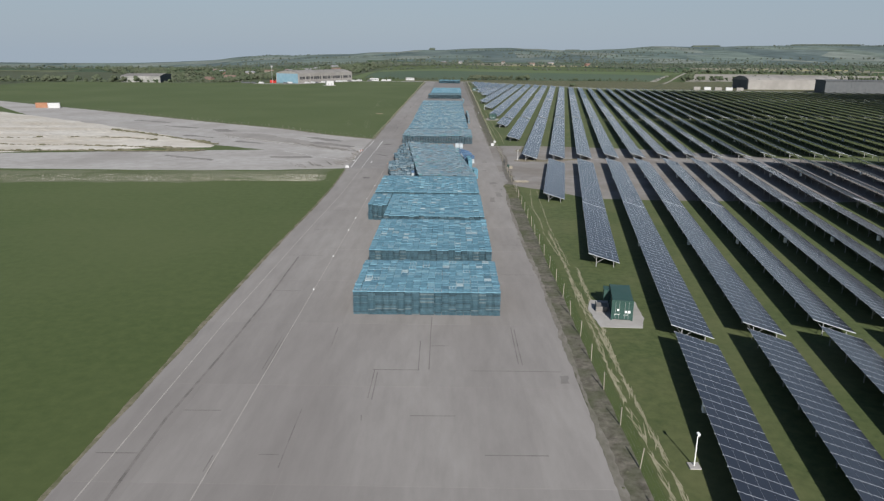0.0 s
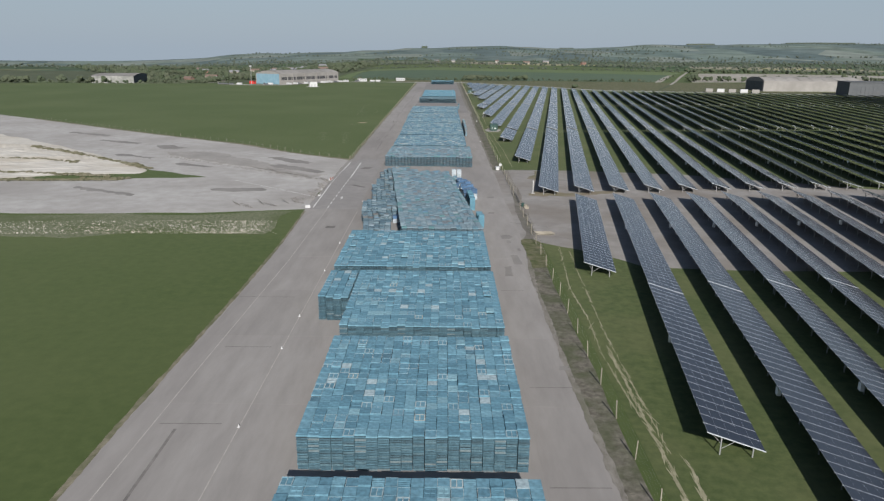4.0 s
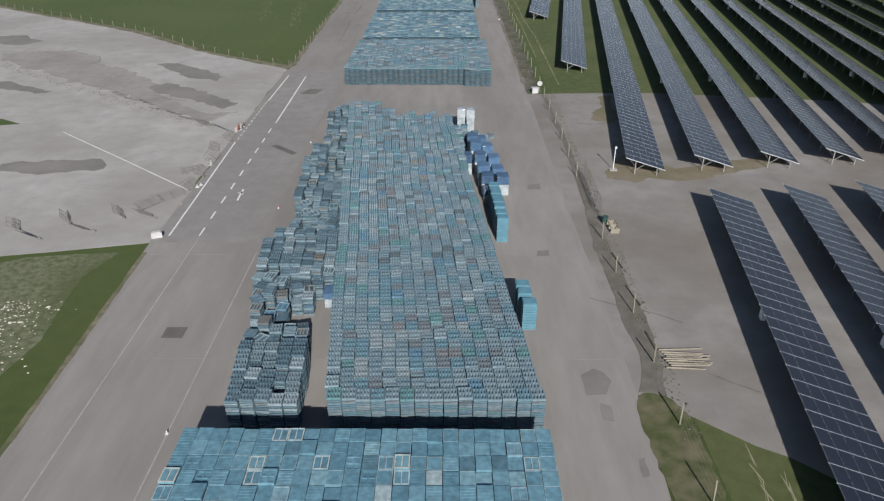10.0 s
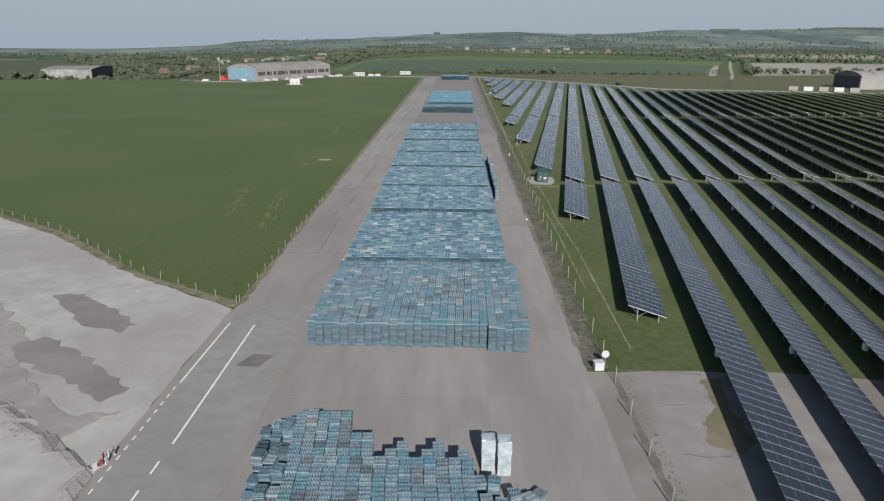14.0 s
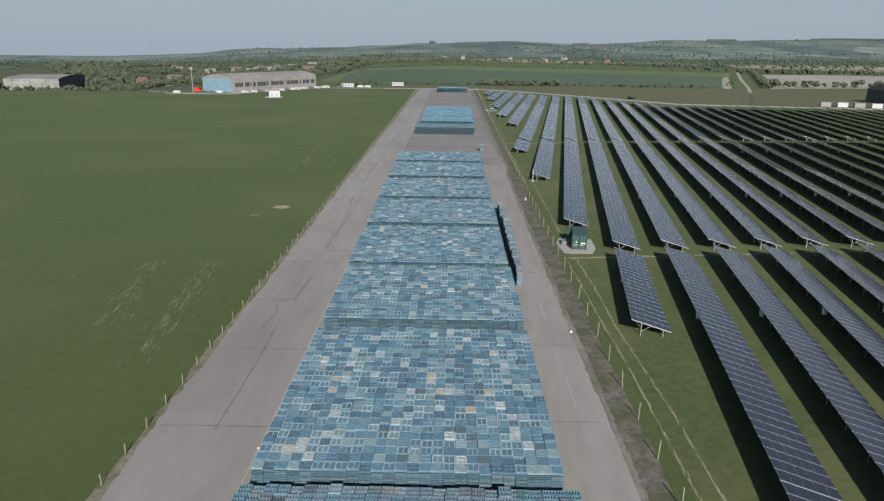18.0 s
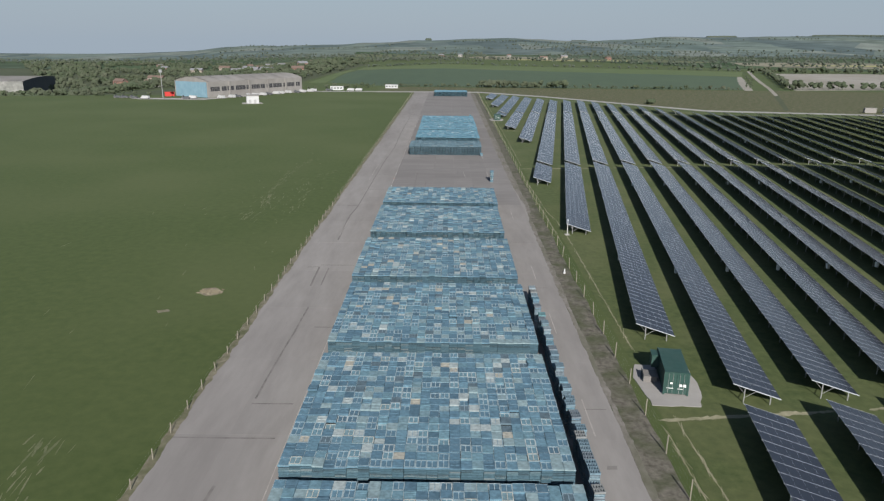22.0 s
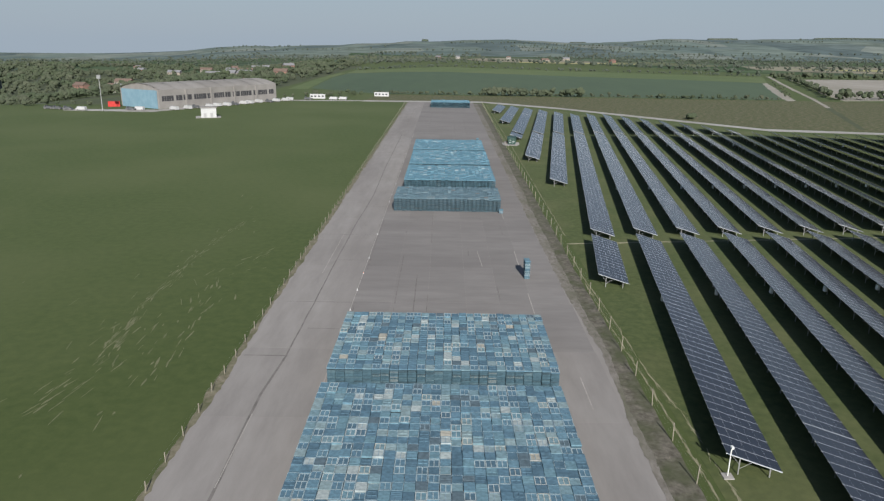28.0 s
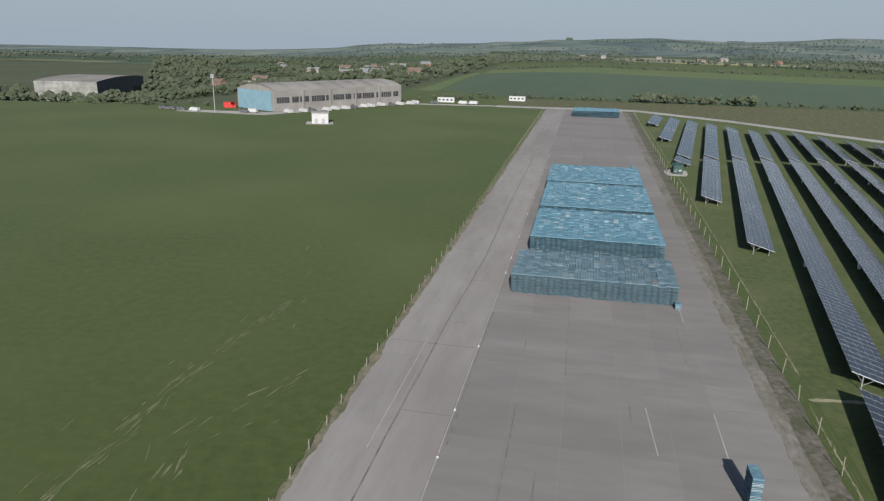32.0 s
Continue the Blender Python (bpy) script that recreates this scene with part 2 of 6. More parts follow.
# Paler and greyer than the near leaves: distance haze mixed into the base colour.
M_FARWOOD = surf("hazed_far_leaves", (0.055, 0.07, 0.054), (0.08, 0.098, 0.07), 0.05, (0.09, 0.1, 0.08), 0.004, 0.7, bump=0.6)
M_BLUEWRAP = surf("blue_film", (0.045, 0.09, 0.165), (0.08, 0.145, 0.235), 1.2, rough=0.3, spec=0.5, rand=0.3)
M_WRAP = surf("clear_film", (0.2, 0.25, 0.28), (0.48, 0.51, 0.53), 1.5, rough=0.25, spec=0.6)
M_TURQ = surf("turquoise_plastic", (0.075, 0.185, 0.25), (0.13, 0.27, 0.335), 1.5, rough=0.5)
M_ORANGE = surf("orange_plastic", (0.5, 0.1, 0.03), (0.6, 0.15, 0.05), 2.0, rough=0.5)

m = bpy.data.materials.new("solar_glass")
m.use_nodes = True
b = m.node_tree.nodes["Principled BSDF"]
nz, nr, nc = (m.node_tree.nodes.new(k) for k in ("ShaderNodeTexNoise", "ShaderNodeValToRGB", "ShaderNodeTexCoord"))
nz.inputs["Scale"].default_value = 0.35
nr.color_ramp.elements[0].color, nr.color_ramp.elements[1].color = (0.0085, 0.0095, 0.016, 1), (0.025, 0.0275, 0.04, 1)
m.node_tree.links.new(nc.outputs["Object"], nz.inputs["Vector"])
m.node_tree.links.new(nz.outputs[0], nr.inputs[0])
m.node_tree.links.new(nr.outputs[0], b.inputs["Base Color"])
b.inputs["Roughness"].default_value, b.inputs["IOR"].default_value = 0.2, 1.5
b.inputs["Coat Weight"].default_value, b.inputs["Coat Roughness"].default_value, b.inputs["Coat IOR"].default_value = 0.14, 0.1, 1.5
b.inputs["Specular IOR Level"].default_value = 0.44
M_PV = m

TEAL = [(5, (0.0955, 0.2, 0.258)), (4, (0.113, 0.226, 0.288)), (3, (0.084, 0.178, 0.233)), (3, (0.124, 0.24, 0.3)), (1.2, (0.158, 0.275, 0.326)), (0.25, (0.076, 0.15, 0.195)), (0.5, (0.277, 0.35, 0.378))]
BLUES = [(4, (0.088, 0.162, 0.215)), (4, (0.106, 0.192, 0.245)), (3, (0.074, 0.135, 0.18)), (2.5, (0.122, 0.214, 0.258)), (1.8, (0.15, 0.235, 0.268)), (1.4, (0.2, 0.272, 0.288)), (0.9, (0.31, 0.355, 0.355)), (0.3, (0.33, 0.32, 0.275)), (1.0, (0.09, 0.13, 0.155))]
# Darker than the decks: shade on the upright sides is put into the colour.
SIDE_SHADE = [(3, (0.068, 0.13, 0.164)), (3, (0.082, 0.15, 0.186)), (2, (0.06, 0.1, 0.122)), (1.5, (0.11, 0.182, 0.214)), (0.5, (0.2, 0.245, 0.258))]
RIM = [(3, (0.27, 0.34, 0.365)), (3, (0.34, 0.405, 0.42)), (2, (0.4, 0.435, 0.43)), (1, (0.43, 0.425, 0.375)), (2, (0.21, 0.29, 0.34))]
GREYS = [(4, (0.1277, 0.1884, 0.226)), (4, (0.1538, 0.2135, 0.249)), (3, (0.1089, 0.1905, 0.2364)), (2, (0.18, 0.2386, 0.271)), (1.5, (0.1308, 0.157, 0.18)), (0.6, (0.202, 0.2459, 0.271)), (0.14, (0.1824, 0.192, 0.192)), (0.12, (0.1536, 0.168, 0.1824)), (0.4, (0.096, 0.1779, 0.2469)), (0.3, (0.101, 0.1988, 0.2146)), (0.5, (0.0908, 0.1235, 0.1444))]
HEAP = [(3, (0.0738, 0.1211, 0.1525)), (3, (0.0946, 0.1474, 0.1818)), (2, (0.123, 0.179, 0.2135)), (1.6, (0.0549, 0.0842, 0.1056)), (1, (0.1355, 0.1895, 0.2196)), (0.3, (0.1993, 0.2511, 0.284)), (0.4, (0.125, 0.1269, 0.1251)), (0.5, (0.0805, 0.1684, 0.2404))]
SLATE = [(4, (0.09, 0.148, 0.18)), (4, (0.108, 0.17, 0.204)), (3, (0.076, 0.124, 0.15)), (1, (0.14, 0.195, 0.22)), (0.4, (0.14, 0.148, 0.15))]
PAINT = {}
for key, stops in (("teal", TEAL), ("blue", BLUES), ("grey", GREYS), ("heap", HEAP), ("slate", SLATE), ("rim", RIM), ("side", SIDE_SHADE)):
    for source in ("object", "attribute"):
        PAINT[key, source] = toned(key + "_pallet_paint_" + source, stops, source)


# ---- mesh helpers ----
class Build:
    """Collects quads and boxes and makes one mesh of them."""

    def __init__(self):
        self.v, self.f, self.mi, self.tone = [], [], [], []

    def face(self, pts, mi=0, tone=0.0):
        n = len(self.v)
        self.v.extend(pts)
        self.f.append(tuple(range(n, n + len(pts))))
        self.mi.append(mi)
        self.tone.append(tone)

    def box(self, x0, x1, y0, y1, z0, z1, mi=0, tone=0.0, mat=None, skip=""):
        p = [(x, y, z) for z in (z0, z1) for y in (y0, y1) for x in (x0, x1)]
        if mat is not None:
            p = [tuple(mat @ Vector(q)) for q in p]
        n = len(self.v)
        self.v.extend(p)
        for key, f in (("b", (0, 2, 3, 1)), ("t", (4, 5, 7, 6)), ("f", (0, 1, 5, 4)), ("k", (2, 6, 7, 3)), ("l", (0, 4, 6, 2)), ("r", (1, 3, 7, 5))):
            if key not in skip:
                self.f.append(tuple(n + i for i in f))
                self.mi.append(mi)
                self.tone.append(tone)

    def tube(self, a, b, r, r2=None, sides=6, mi=0):
        a, b = Vector(a), Vector(b)
        r2 = r if r2 is None else r2
        q = (b - a).to_track_quat("Z", "Y")
        n = len(self.v)
        for p, rr in ((a, r), (b, r2)):
            for i in range(sides):
                w = 2 * math.pi * i / sides
                self.v.append(tuple(p + q @ Vector((rr * math.cos(w), rr * math.sin(w), 0))))
        for i in range(sides):
            j = (i + 1) % sides
            self.f.append((n + i, n + j, n + sides + j, n + sides + i))
        self.f.append(tuple(n + sides + i for i in range(sides)))
        self.f.append(tuple(n + sides - 1 - i for i in range(sides)))
        self.mi += [mi] * (sides + 2)
        self.tone += [0.0] * (sides + 2)

    def mesh(self, name, *mats, tones=False):
        me = bpy.data.meshes.new(name)
        me.from_pydata(self.v, [], self.f)
        for mt in mats:
            me.materials.append(mt)
        me.polygons.foreach_set("material_index", self.mi)
        if tones:
            at = me.attributes.new("tone", "FLOAT", "FACE")
            at.data.foreach_set("value", self.tone)
        me.update()
        return me


def part(name, me, parent=None, label="", m=None, kind=""):
    ob = new(name, me)
    if parent is not None:
        ob.parent = parent
    if m is not None:
        ob.matrix_basis = m
    return tagged(ob, label, kind=kind)


def thing(name, label, category, m=None, group="", kind="", me=None):
    ob = new(name, me)
    if m is not None:
        ob.matrix_basis = m
    return tagged(ob, label, category, group, kind)


def sheet(name, pts, z, material, label, category, kind="structure", wobble=0.0, step=4.0, seed=0, thick=0.05):
    """A flat piece of ground with a real edge; wobble makes its border uneven."""
    rnd = random.Random(seed)
    out = []
    for i, a in enumerate(pts):
        c = pts[(i + 1) % len(pts)]
        d = math.dist(a, c)
        n = max(1, int(d / step)) if wobble else 1
        for j in range(n):
            t = j / n
            x, y = a[0] + (c[0] - a[0]) * t, a[1] + (c[1] - a[1]) * t
            if wobble and j:
                nx, ny = -(c[1] - a[1]) / d, (c[0] - a[0]) / d
                w = wobble * (noise.noise((x * 0.11, y * 0.11, seed)) + 0.7 * noise.noise((x * 0.5, y * 0.5, seed + 7)) + 0.5 * noise.noise((x * 1.7, y * 1.7, seed + 3)) + 0.25 * rnd.uniform(-1, 1))
                x, y = x + nx * w, y + ny * w
            out.append((x, y))
    flat, _, tris, _, _, _ = geometry.delaunay_2d_cdt([Vector(p) for p in out], [(i, (i + 1) % len(out)) for i in range(len(out))], [], 1, 1e-4)
    bm = bmesh.new()
    top = [bm.verts.new((p.x, p.y, z)) for p in flat]
    for f in tris:
        f = f if (flat[f[1]] - flat[f[0]]).cross(flat[f[2]] - flat[f[0]]) > 0 else list(reversed(f))
        bm.faces.new([top[i] for i in f])
    for e in [e for e in bm.edges if len(e.link_faces) == 1]:
        q = [bm.verts.new((v.co.x, v.co.y, z - thick)) for v in e.verts]
        bm.faces.new((e.verts[0], q[0], q[1], e.verts[1]))
    me = bpy.data.meshes.new(name)
    bm.to_mesh(me)
    bm.free()
    me.materials.append(material)
    return thing(name, label, category, kind=kind, me=me)


# ---- the ground ----
def step01(v, a, c):
    t = max(0.0, min(1.0, (v - a) / (c - a)))
    return t * t * (3 - 2 * t)


def drop(x, y):
    """How far the wide vale beyond the hangars lies below the airfield."""
    return 54 * step01(y, 1500, 3800) * step01(-x / max(y, 1.0), 0.12, 0.5) + 12.5 * step01(y, 722, 815) * step01(-x, 215, 335)


g = Build()
GX = list(range(-4800, -800, 400)) + list(range(-800, -160, 32)) + list(range(-160, 4801, 400))
GY = list(range(-1850, 700, 255)) + list(range(700, 820, 12)) + list(range(820, 4400, 250))
for xa, xb in zip(GX, GX[1:]):
    for ya, yb in zip(GY, GY[1:]):
        g.face([(x, y, -drop(x, y)) for x, y in ((xa, ya), (xb, ya), (xb, yb), (xa, yb))])
thing("ground", "wide mown airfield grass running out to the horizon", "ground", kind="structure", me=g.mesh("ground", M_GRASS))

def bent(y, pts):
    """The straight stretches between (y, x) points."""
    for (a, xa), (c, xc) in zip(pts, pts[1:]):
        if y <= c:
            return xa + (xc - xa) * max(0.0, (y - a) / (c - a))
    return pts[-1][1]


def edge_l(y):
    return bent(y, ((-150, -30.95), (45, -30.75), (105, -30.6), (140, -30.0), (165, -30.0), (192, -30.9), (262, -30.6), (340, -31.1), (450, -31.3), (802, -31.2)))


def edge_r(y):
    return bent(y, ((-150, 11.9), (95, 11.8), (115, 11.25), (145, 11.25), (165, 12.1), (250, 11.9), (375, 11.6), (418, 11.8), (433, 12.6), (450, 11.6), (500, 11.1), (802, 10.5)))


def fence_l(y):
    return -30.2 - 0.0028 * y


def fence_r(y):
    return 13.85 + 0.0022 * y


runway = sheet("runway", [(edge_l(-150), -150)] + [(edge_r(y), y) for y in (-150, 95, 115, 145, 165, 250, 375, 418, 433, 450, 500, 802)] + [(edge_l(y), y) for y in (802, 450, 340, 262)] + [(-31.3, 258), (-31.2, 192)] + [(edge_l(y), y) for y in (165, 140, 105, 45)], 0.028, M_CONC, "disused grey concrete runway with patched joints", "runway", wobble=0.12, seed=1)
sheet("asphalt_lane", [(-31.3, 192), (-20.3, 192), (-20.3, 262), (-27, 262), (-30.2, 256)], 0.036, M_ASPH, "darker asphalt lane across the runway mouth", "road", wobble=0.15, seed=2)
sheet("farm_ground", [(14.2, -150), (600, -150), (600, 600), (420, 606), (250, 646), (142, 661), (91, 718), (18, 806)], 0.012, M_FARMGRASS, "worn grass under the solar farm", "grass")
sheet("apron", [(-31.2, 192), (-31.2, 260), (-48.7, 272), (-73.6, 294), (-121, 325), (-194, 377), (-330, 470), (-520, 600), (-520, 470), (-420, 300), (-300, 185), (-76, 186), (-53, 187.5)], 0.018, M_APRON, "pale weathered concrete taxiway apron", "apron", wobble=0.5, seed=3)
sheet("grass_island", [(-64, 228.5), (-83, 238.5), (-111, 265), (-131, 274.5), (-190, 320), (-290, 430), (-380, 480), (-420, 330), (-300, 206), (-145, 214), (-100, 223)], 0.024, M_GRASS, "rough grass wedge between the taxiways", "grass", wobble=0.8, seed=4)
sheet("chalky_grass", [(-33.5, 190), (-34.6, 171), (-51, 172.5), (-65, 168.5), (-110, 165), (-170, 160), (-300, 150), (-300, 178), (-76, 184.5), (-50, 186)], 0.014, M_CHALKY, "grass strip littered with chalk rubble", "grass", wobble=1.5, seed=5)
sheet("verge_gravel", [(fence_r(-150), -150), (fence_r(154), 154)] + [(edge_r(y) - 0.1, y) for y in (154, 145, 115, 95, -150)], 0.036, M_VERGE, "broken gravel and moss verge beside the runway", "verge", wobble=0.2, step=2.0, seed=6)
sheet("verge_gravel", [(fence_r(245), 245), (fence_r(800), 800)] + [(edge_r(y) - 0.1, y) for y in (800, 500, 450, 433, 418, 375, 245)], 0.036, M_VERGE, "broken gravel and moss verge beside the runway", "verge", wobble=0.22, step=2.0, seed=7)
sheet("earth_bank", [(12.3, 169.7), (13.3, 173.2), (13.1, 180.5), (13.2, 190), (13.9, 205), (14.4, 220), (14.3, 244), (14.9, 244), (15.0, 220), (14.8, 205), (14.6, 190), (15.1, 180), (15.0, 173), (14.2, 169.2)], 0.05, M_BANK, "low bank of earth and broken concrete along the open fence line", "verge", wobble=0.22, step=0.8, seed=12)
sheet("rough_grass", [(11.9, 168.6), (12.6, 169.6), (13.9, 169.4), (15.1, 167.5), (15.0, 160), (14.4, 153), (11.9, 152.2), (12.2, 156), (12.1, 160), (11.9, 165)], 0.042, M_ROUGH, "rough mossy grass growing over the edge of the runway", "grass", wobble=0.3, step=0.6, seed=17)
sheet("dusty_edge", [(edge_r(y) + 0.35, y) for y in (-150, 95, 115, 145, 160)] + [(edge_r(y) - 0.2, y) for y in (160, 145, 115, 95, -150)], 0.041, M_DUST, "dust and grit over the broken edge of the concrete", "verge", wobble=0.25, step=0.6, seed=13)
sheet("dusty_edge", [(edge_r(y) + o, y) for y, o in ((250, 0.3), (375, 0.4), (418, 0.4), (433, 0.5), (450, 1.1), (500, 1.6), (796, 2.4))] + [(edge_r(y) - 0.25, y) for y in (796, 500, 450, 433, 418, 375, 250)], 0.041, M_DUST, "dust and grit over the broken edge of the concrete", "verge", wobble=0.25, step=0.6, seed=14)
sheet("field_grass", [(-31.3, 262.5), (-48.7, 273), (-73.6, 295), (-121, 326), (-194, 378), (-330, 471), (-520, 602), (-520, 690), (-205, 714), (-158, 713), (-110, 796), (-60, 802), (-31.6, 802)], 0.006, M_FIELDGRASS, "mown grass field beside the runway", "grass", wobble=0.3, seed=15)
sheet("apron_edge", [(-31.2, 260.6), (-48.7, 271.4), (-73.6, 293.4), (-121, 324.4), (-194, 376.4), (-194, 378.2), (-121, 326.4), (-73.6, 295.6), (-48.7, 273.2), (-31.0, 262.4)], 0.034, M_DIRT, "dead grass and soil over the edge of the apron", "verge", wobble=0.5, step=0.8, seed=16)
sheet("verge_edge", [(edge_l(y) + 0.15, y) for y in (-150, 45, 105, 140, 165, 190)] + [(edge_l(y) - 0.35, y) for y in (190, 165, 140, 105, 45, -150)], 0.04, M_DIRT, "dry earth along the edge of the grass", "verge", wobble=0.13, step=0.6, seed=8)
sheet("verge_edge", [(edge_l(y) + 0.25, y) for y in (262, 340, 450, 800)] + [(edge_l(y) - 0.45, y) for y in (800, 450, 340, 262)], 0.04, M_DIRT, "dry earth along the edge of the grass", "verge", wobble=0.35, step=0.7, seed=9)
sheet("track_concrete", [(11, 169.4), (13.9, 169.3), (15.1, 167.4), (18.6, 164.5), (20.4, 163.5), (26.9, 157.2), (30, 153), (48, 152), (85, 152), (130, 155), (135, 205), (95, 226), (62, 240), (43, 243), (32, 244.5), (11, 244)], 0.026, M_TAXI, "stained concrete of an old crossing runway", "apron", wobble=0.5, seed=10)
sheet("far_road", [(-60, 803), (17, 806), (60, 768), (140, 672), (250, 655), (420, 618), (420, 624), (250, 662), (142, 681), (62, 778), (18, 817), (-60, 813)], 0.028, M_APRON, "pale perimeter road behind the solar farm", "road", wobble=0.4, seed=11)


# ---- pallet stacks ----
PX, PY, LAYER = 0.925, 1.09, 0.148
rng = random.Random(11)


def relief(w, xs, ys, high, z_hi, z_lo, skirt, tone=0.0, rim_mat=0):
    """One connected slab whose cells stand high or low, with upright edges between them."""
    e = 0.006
    lx = [xs[0]] + [v + d for v in xs[1:-1] for d in (-e, e)] + [xs[-1]]
    ly = [ys[0]] + [v + d for v in ys[1:-1] for d in (-e, e)] + [ys[-1]]
    n, base = len(lx), len(w.v)
    for j, y in enumerate(ly):
        for i, x in enumerate(lx):
            w.v.append((x, y, z_hi if high(i // 2, j // 2) else z_lo))
    faces = [(base + j * n + i, base + j * n + i + 1, base + (j + 1) * n + i + 1, base + (j + 1) * n + i) for j in range(len(ly) - 1) for i in range(n - 1)]
    rim = [base + i for i in range(n)] + [base + j * n + n - 1 for j in range(1, len(ly))] + [base + (len(ly) - 1) * n + i for i in range(n - 2, -1, -1)] + [base + j * n for j in range(len(ly) - 2, 0, -1)]
    low = len(w.v)
    w.v.extend([(w.v[q][0], w.v[q][1], z_lo - skirt) for q in rim])
    for i in range(len(rim)):
        k = (i + 1) % len(rim)
        faces.append((rim[i], low + i, low + k, rim[k]))
    w.f.extend(faces)
    cells = [rim_mat if not (i % 2 or j % 2) and high(i // 2, j // 2) else 0 for j in range(len(ly) - 1) for i in range(n - 1)]
    w.mi.extend(cells + [0] * len(rim))
    w.tone.extend([tone] * len(faces))


def top_deck(w, kind, z, hx, hy, slots, tone=0.0, skirt=0.05):
    """The top pallet's deck, its upper side at z."""
    if slots:                                  # plastic deck with two rows of four narrow slots
        relief(w, (-hx, -0.362, -0.278, -0.157, -0.073, 0.073, 0.157, 0.278, 0.362, hx), (-hy, -0.44, -0.07, 0.07, 0.44, hy), lambda i, j: not (i % 2 and j % 2), z, z - 0.16, skirt, tone)
    elif kind == 2:                              # turned over: a pale rim and middle bar round two openings
        relief(w, (-hx, -hx + 0.075, -0.035, 0.035, hx - 0.075, hx), (-hy, -hy + 0.1, hy - 0.1, hy), lambda i, j: not (i % 2 and j % 2), z, z - 0.03, skirt, tone, 1)
    elif kind == 3:                              # close deck with a thin pale lip
        relief(w, (-hx, -hx + 0.028, hx - 0.028, hx), (-hy, -hy + 0.032, hy - 0.032, hy), lambda i, j: not (i % 2 and j % 2), z, z - 0.012, skirt, tone, 1)
    elif kind in (0, 1):                         # close boarded deck
        relief(w, (-hx, hx), (-hy, hy), lambda i, j: True, z, z, skirt, tone)
    elif kind == 6:                              # bare boards with wide gaps
        ys = [-hy]
        for i in range(1, 6):
            ys += [-hy + i * hy / 3 - 0.05, -hy + i * hy / 3 + 0.05]
        relief(w, (-hx, hx), ys + [hy], lambda i, j: j % 2 == 0, z, z - 0.1, skirt, tone)
    elif kind == 7:                              # open frame round three deep slots
        relief(w, (-hx, -hx + 0.08, -0.15, -0.08, 0.08, 0.15, hx - 0.08, hx), (-hy, -hy + 0.09, hy - 0.09, hy), lambda i, j: not (i % 2 and j % 2), z, z - 0.12, skirt, tone, 1)
    elif kind == 5:                              # turned over: skids round two by two openings
        relief(w, (-hx, -hx + 0.1, -0.05, 0.05, hx - 0.1, hx), (-hy, -hy + 0.11, -0.06, 0.06, hy - 0.11, hy), lambda i, j: not (i % 2 and j % 2), z, z - 0.035, skirt, tone)
    else:                                        # five deck boards
        p = 2 * hy / 5
        ys = [-hy]
        for i in range(1, 5):
            ys += [-hy + i * p - 0.012, -hy + i * p + 0.012]
        relief(w, (-hx, hx), ys + [hy], lambda i, j: j % 2 == 0, z, z - 0.02, skirt, tone)


def ribbed(w, hx, hy, levels, tone=0.0, mi=0):
    """One closed upright body whose sides step in and out; levels: (z, inset)."""
    base = len(w.v)
    for z, o in levels:
        w.v.extend([(-hx + o, -hy + o, z), (hx - o, -hy + o, z), (hx - o, hy - o, z), (-hx + o, hy - o, z)])
    n = 0
    for k in range(len(levels) - 1):
        q = base + 4 * k
        for i in range(4):
            w.f.append((q + i, q + (i + 1) % 4, q + 4 + (i + 1) % 4, q + 4 + i))
            n += 1
    q = base + 4 * (len(levels) - 1)
    w.f.append((q, q + 1, q + 2, q + 3))
    w.mi.extend([mi] * (n + 1))
    w.tone.extend([tone] * (n + 1))


def stacked(kind, n, slots, deep, board, pale):
    """One body of pallets whose sides step in under every deck, each layer in its own tone, and the top pallet's deck."""
    w = Build()
    r = random.Random(kind * 31 + n)
    hx, hy = PX / 2 - 0.012, PY / 2 - 0.014
    levels = []
    for k in range(n - 1):
        z, o = k * LAYER, r.uniform(0.0, 0.028)
        levels += [(z, o), (z + board, o), (z + board + 0.002, deep), (z + 0.14 - board, deep), (z + 0.142 - board, o), (z + LAYER - 0.002, o)]
    if levels:
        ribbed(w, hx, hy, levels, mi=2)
    for q in range(len(w.f)):
        layer, step = divmod(q // 4, 6)
        w.tone[q] = random.Random(layer * 7 + n + kind).random()
        if step in (0, 4) and (pale or (layer + n) % 3 == 0):
            w.mi[q] = 1 if pale and (layer + n) % 4 == 0 else 0
    top_deck(w, kind, n * LAYER, hx, hy, slots, r.random(), 0.02 if slots else 0.12)
    return w


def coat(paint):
    """The paints of a stack: decks, pale rims, sides (teal and blue ones with shade painted in)."""
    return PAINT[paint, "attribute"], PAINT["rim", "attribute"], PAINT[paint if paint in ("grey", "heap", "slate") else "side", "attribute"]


DECKS, COLUMNS = {}, {}
KINDS = {"teal": (0, 0, 0, 0, 1, 1, 3, 3, 4, 4, 4, 5, 2), "blue": (0, 0, 1, 3, 3, 4, 5, 2, 2, 2), "grey": (0, 1, 2, 3, 4, 5), "slate": (0, 1, 3, 4), "heap": (0, 1, 2, 4, 5, 5, 6, 6, 7, 7)}


def deck_mesh(paint, kind, slots):
    key = paint, kind, slots
    if key not in DECKS:
        w = Build()
        hx, hy = PX / 2 - 0.017, PY / 2 - 0.019
        top_deck(w, kind, 0, hx, hy, slots, skirt=0.22)
        DECKS[key] = w.mesh("pallet", PAINT[paint, "object"], PAINT["rim", "object"])
    return DECKS[key]


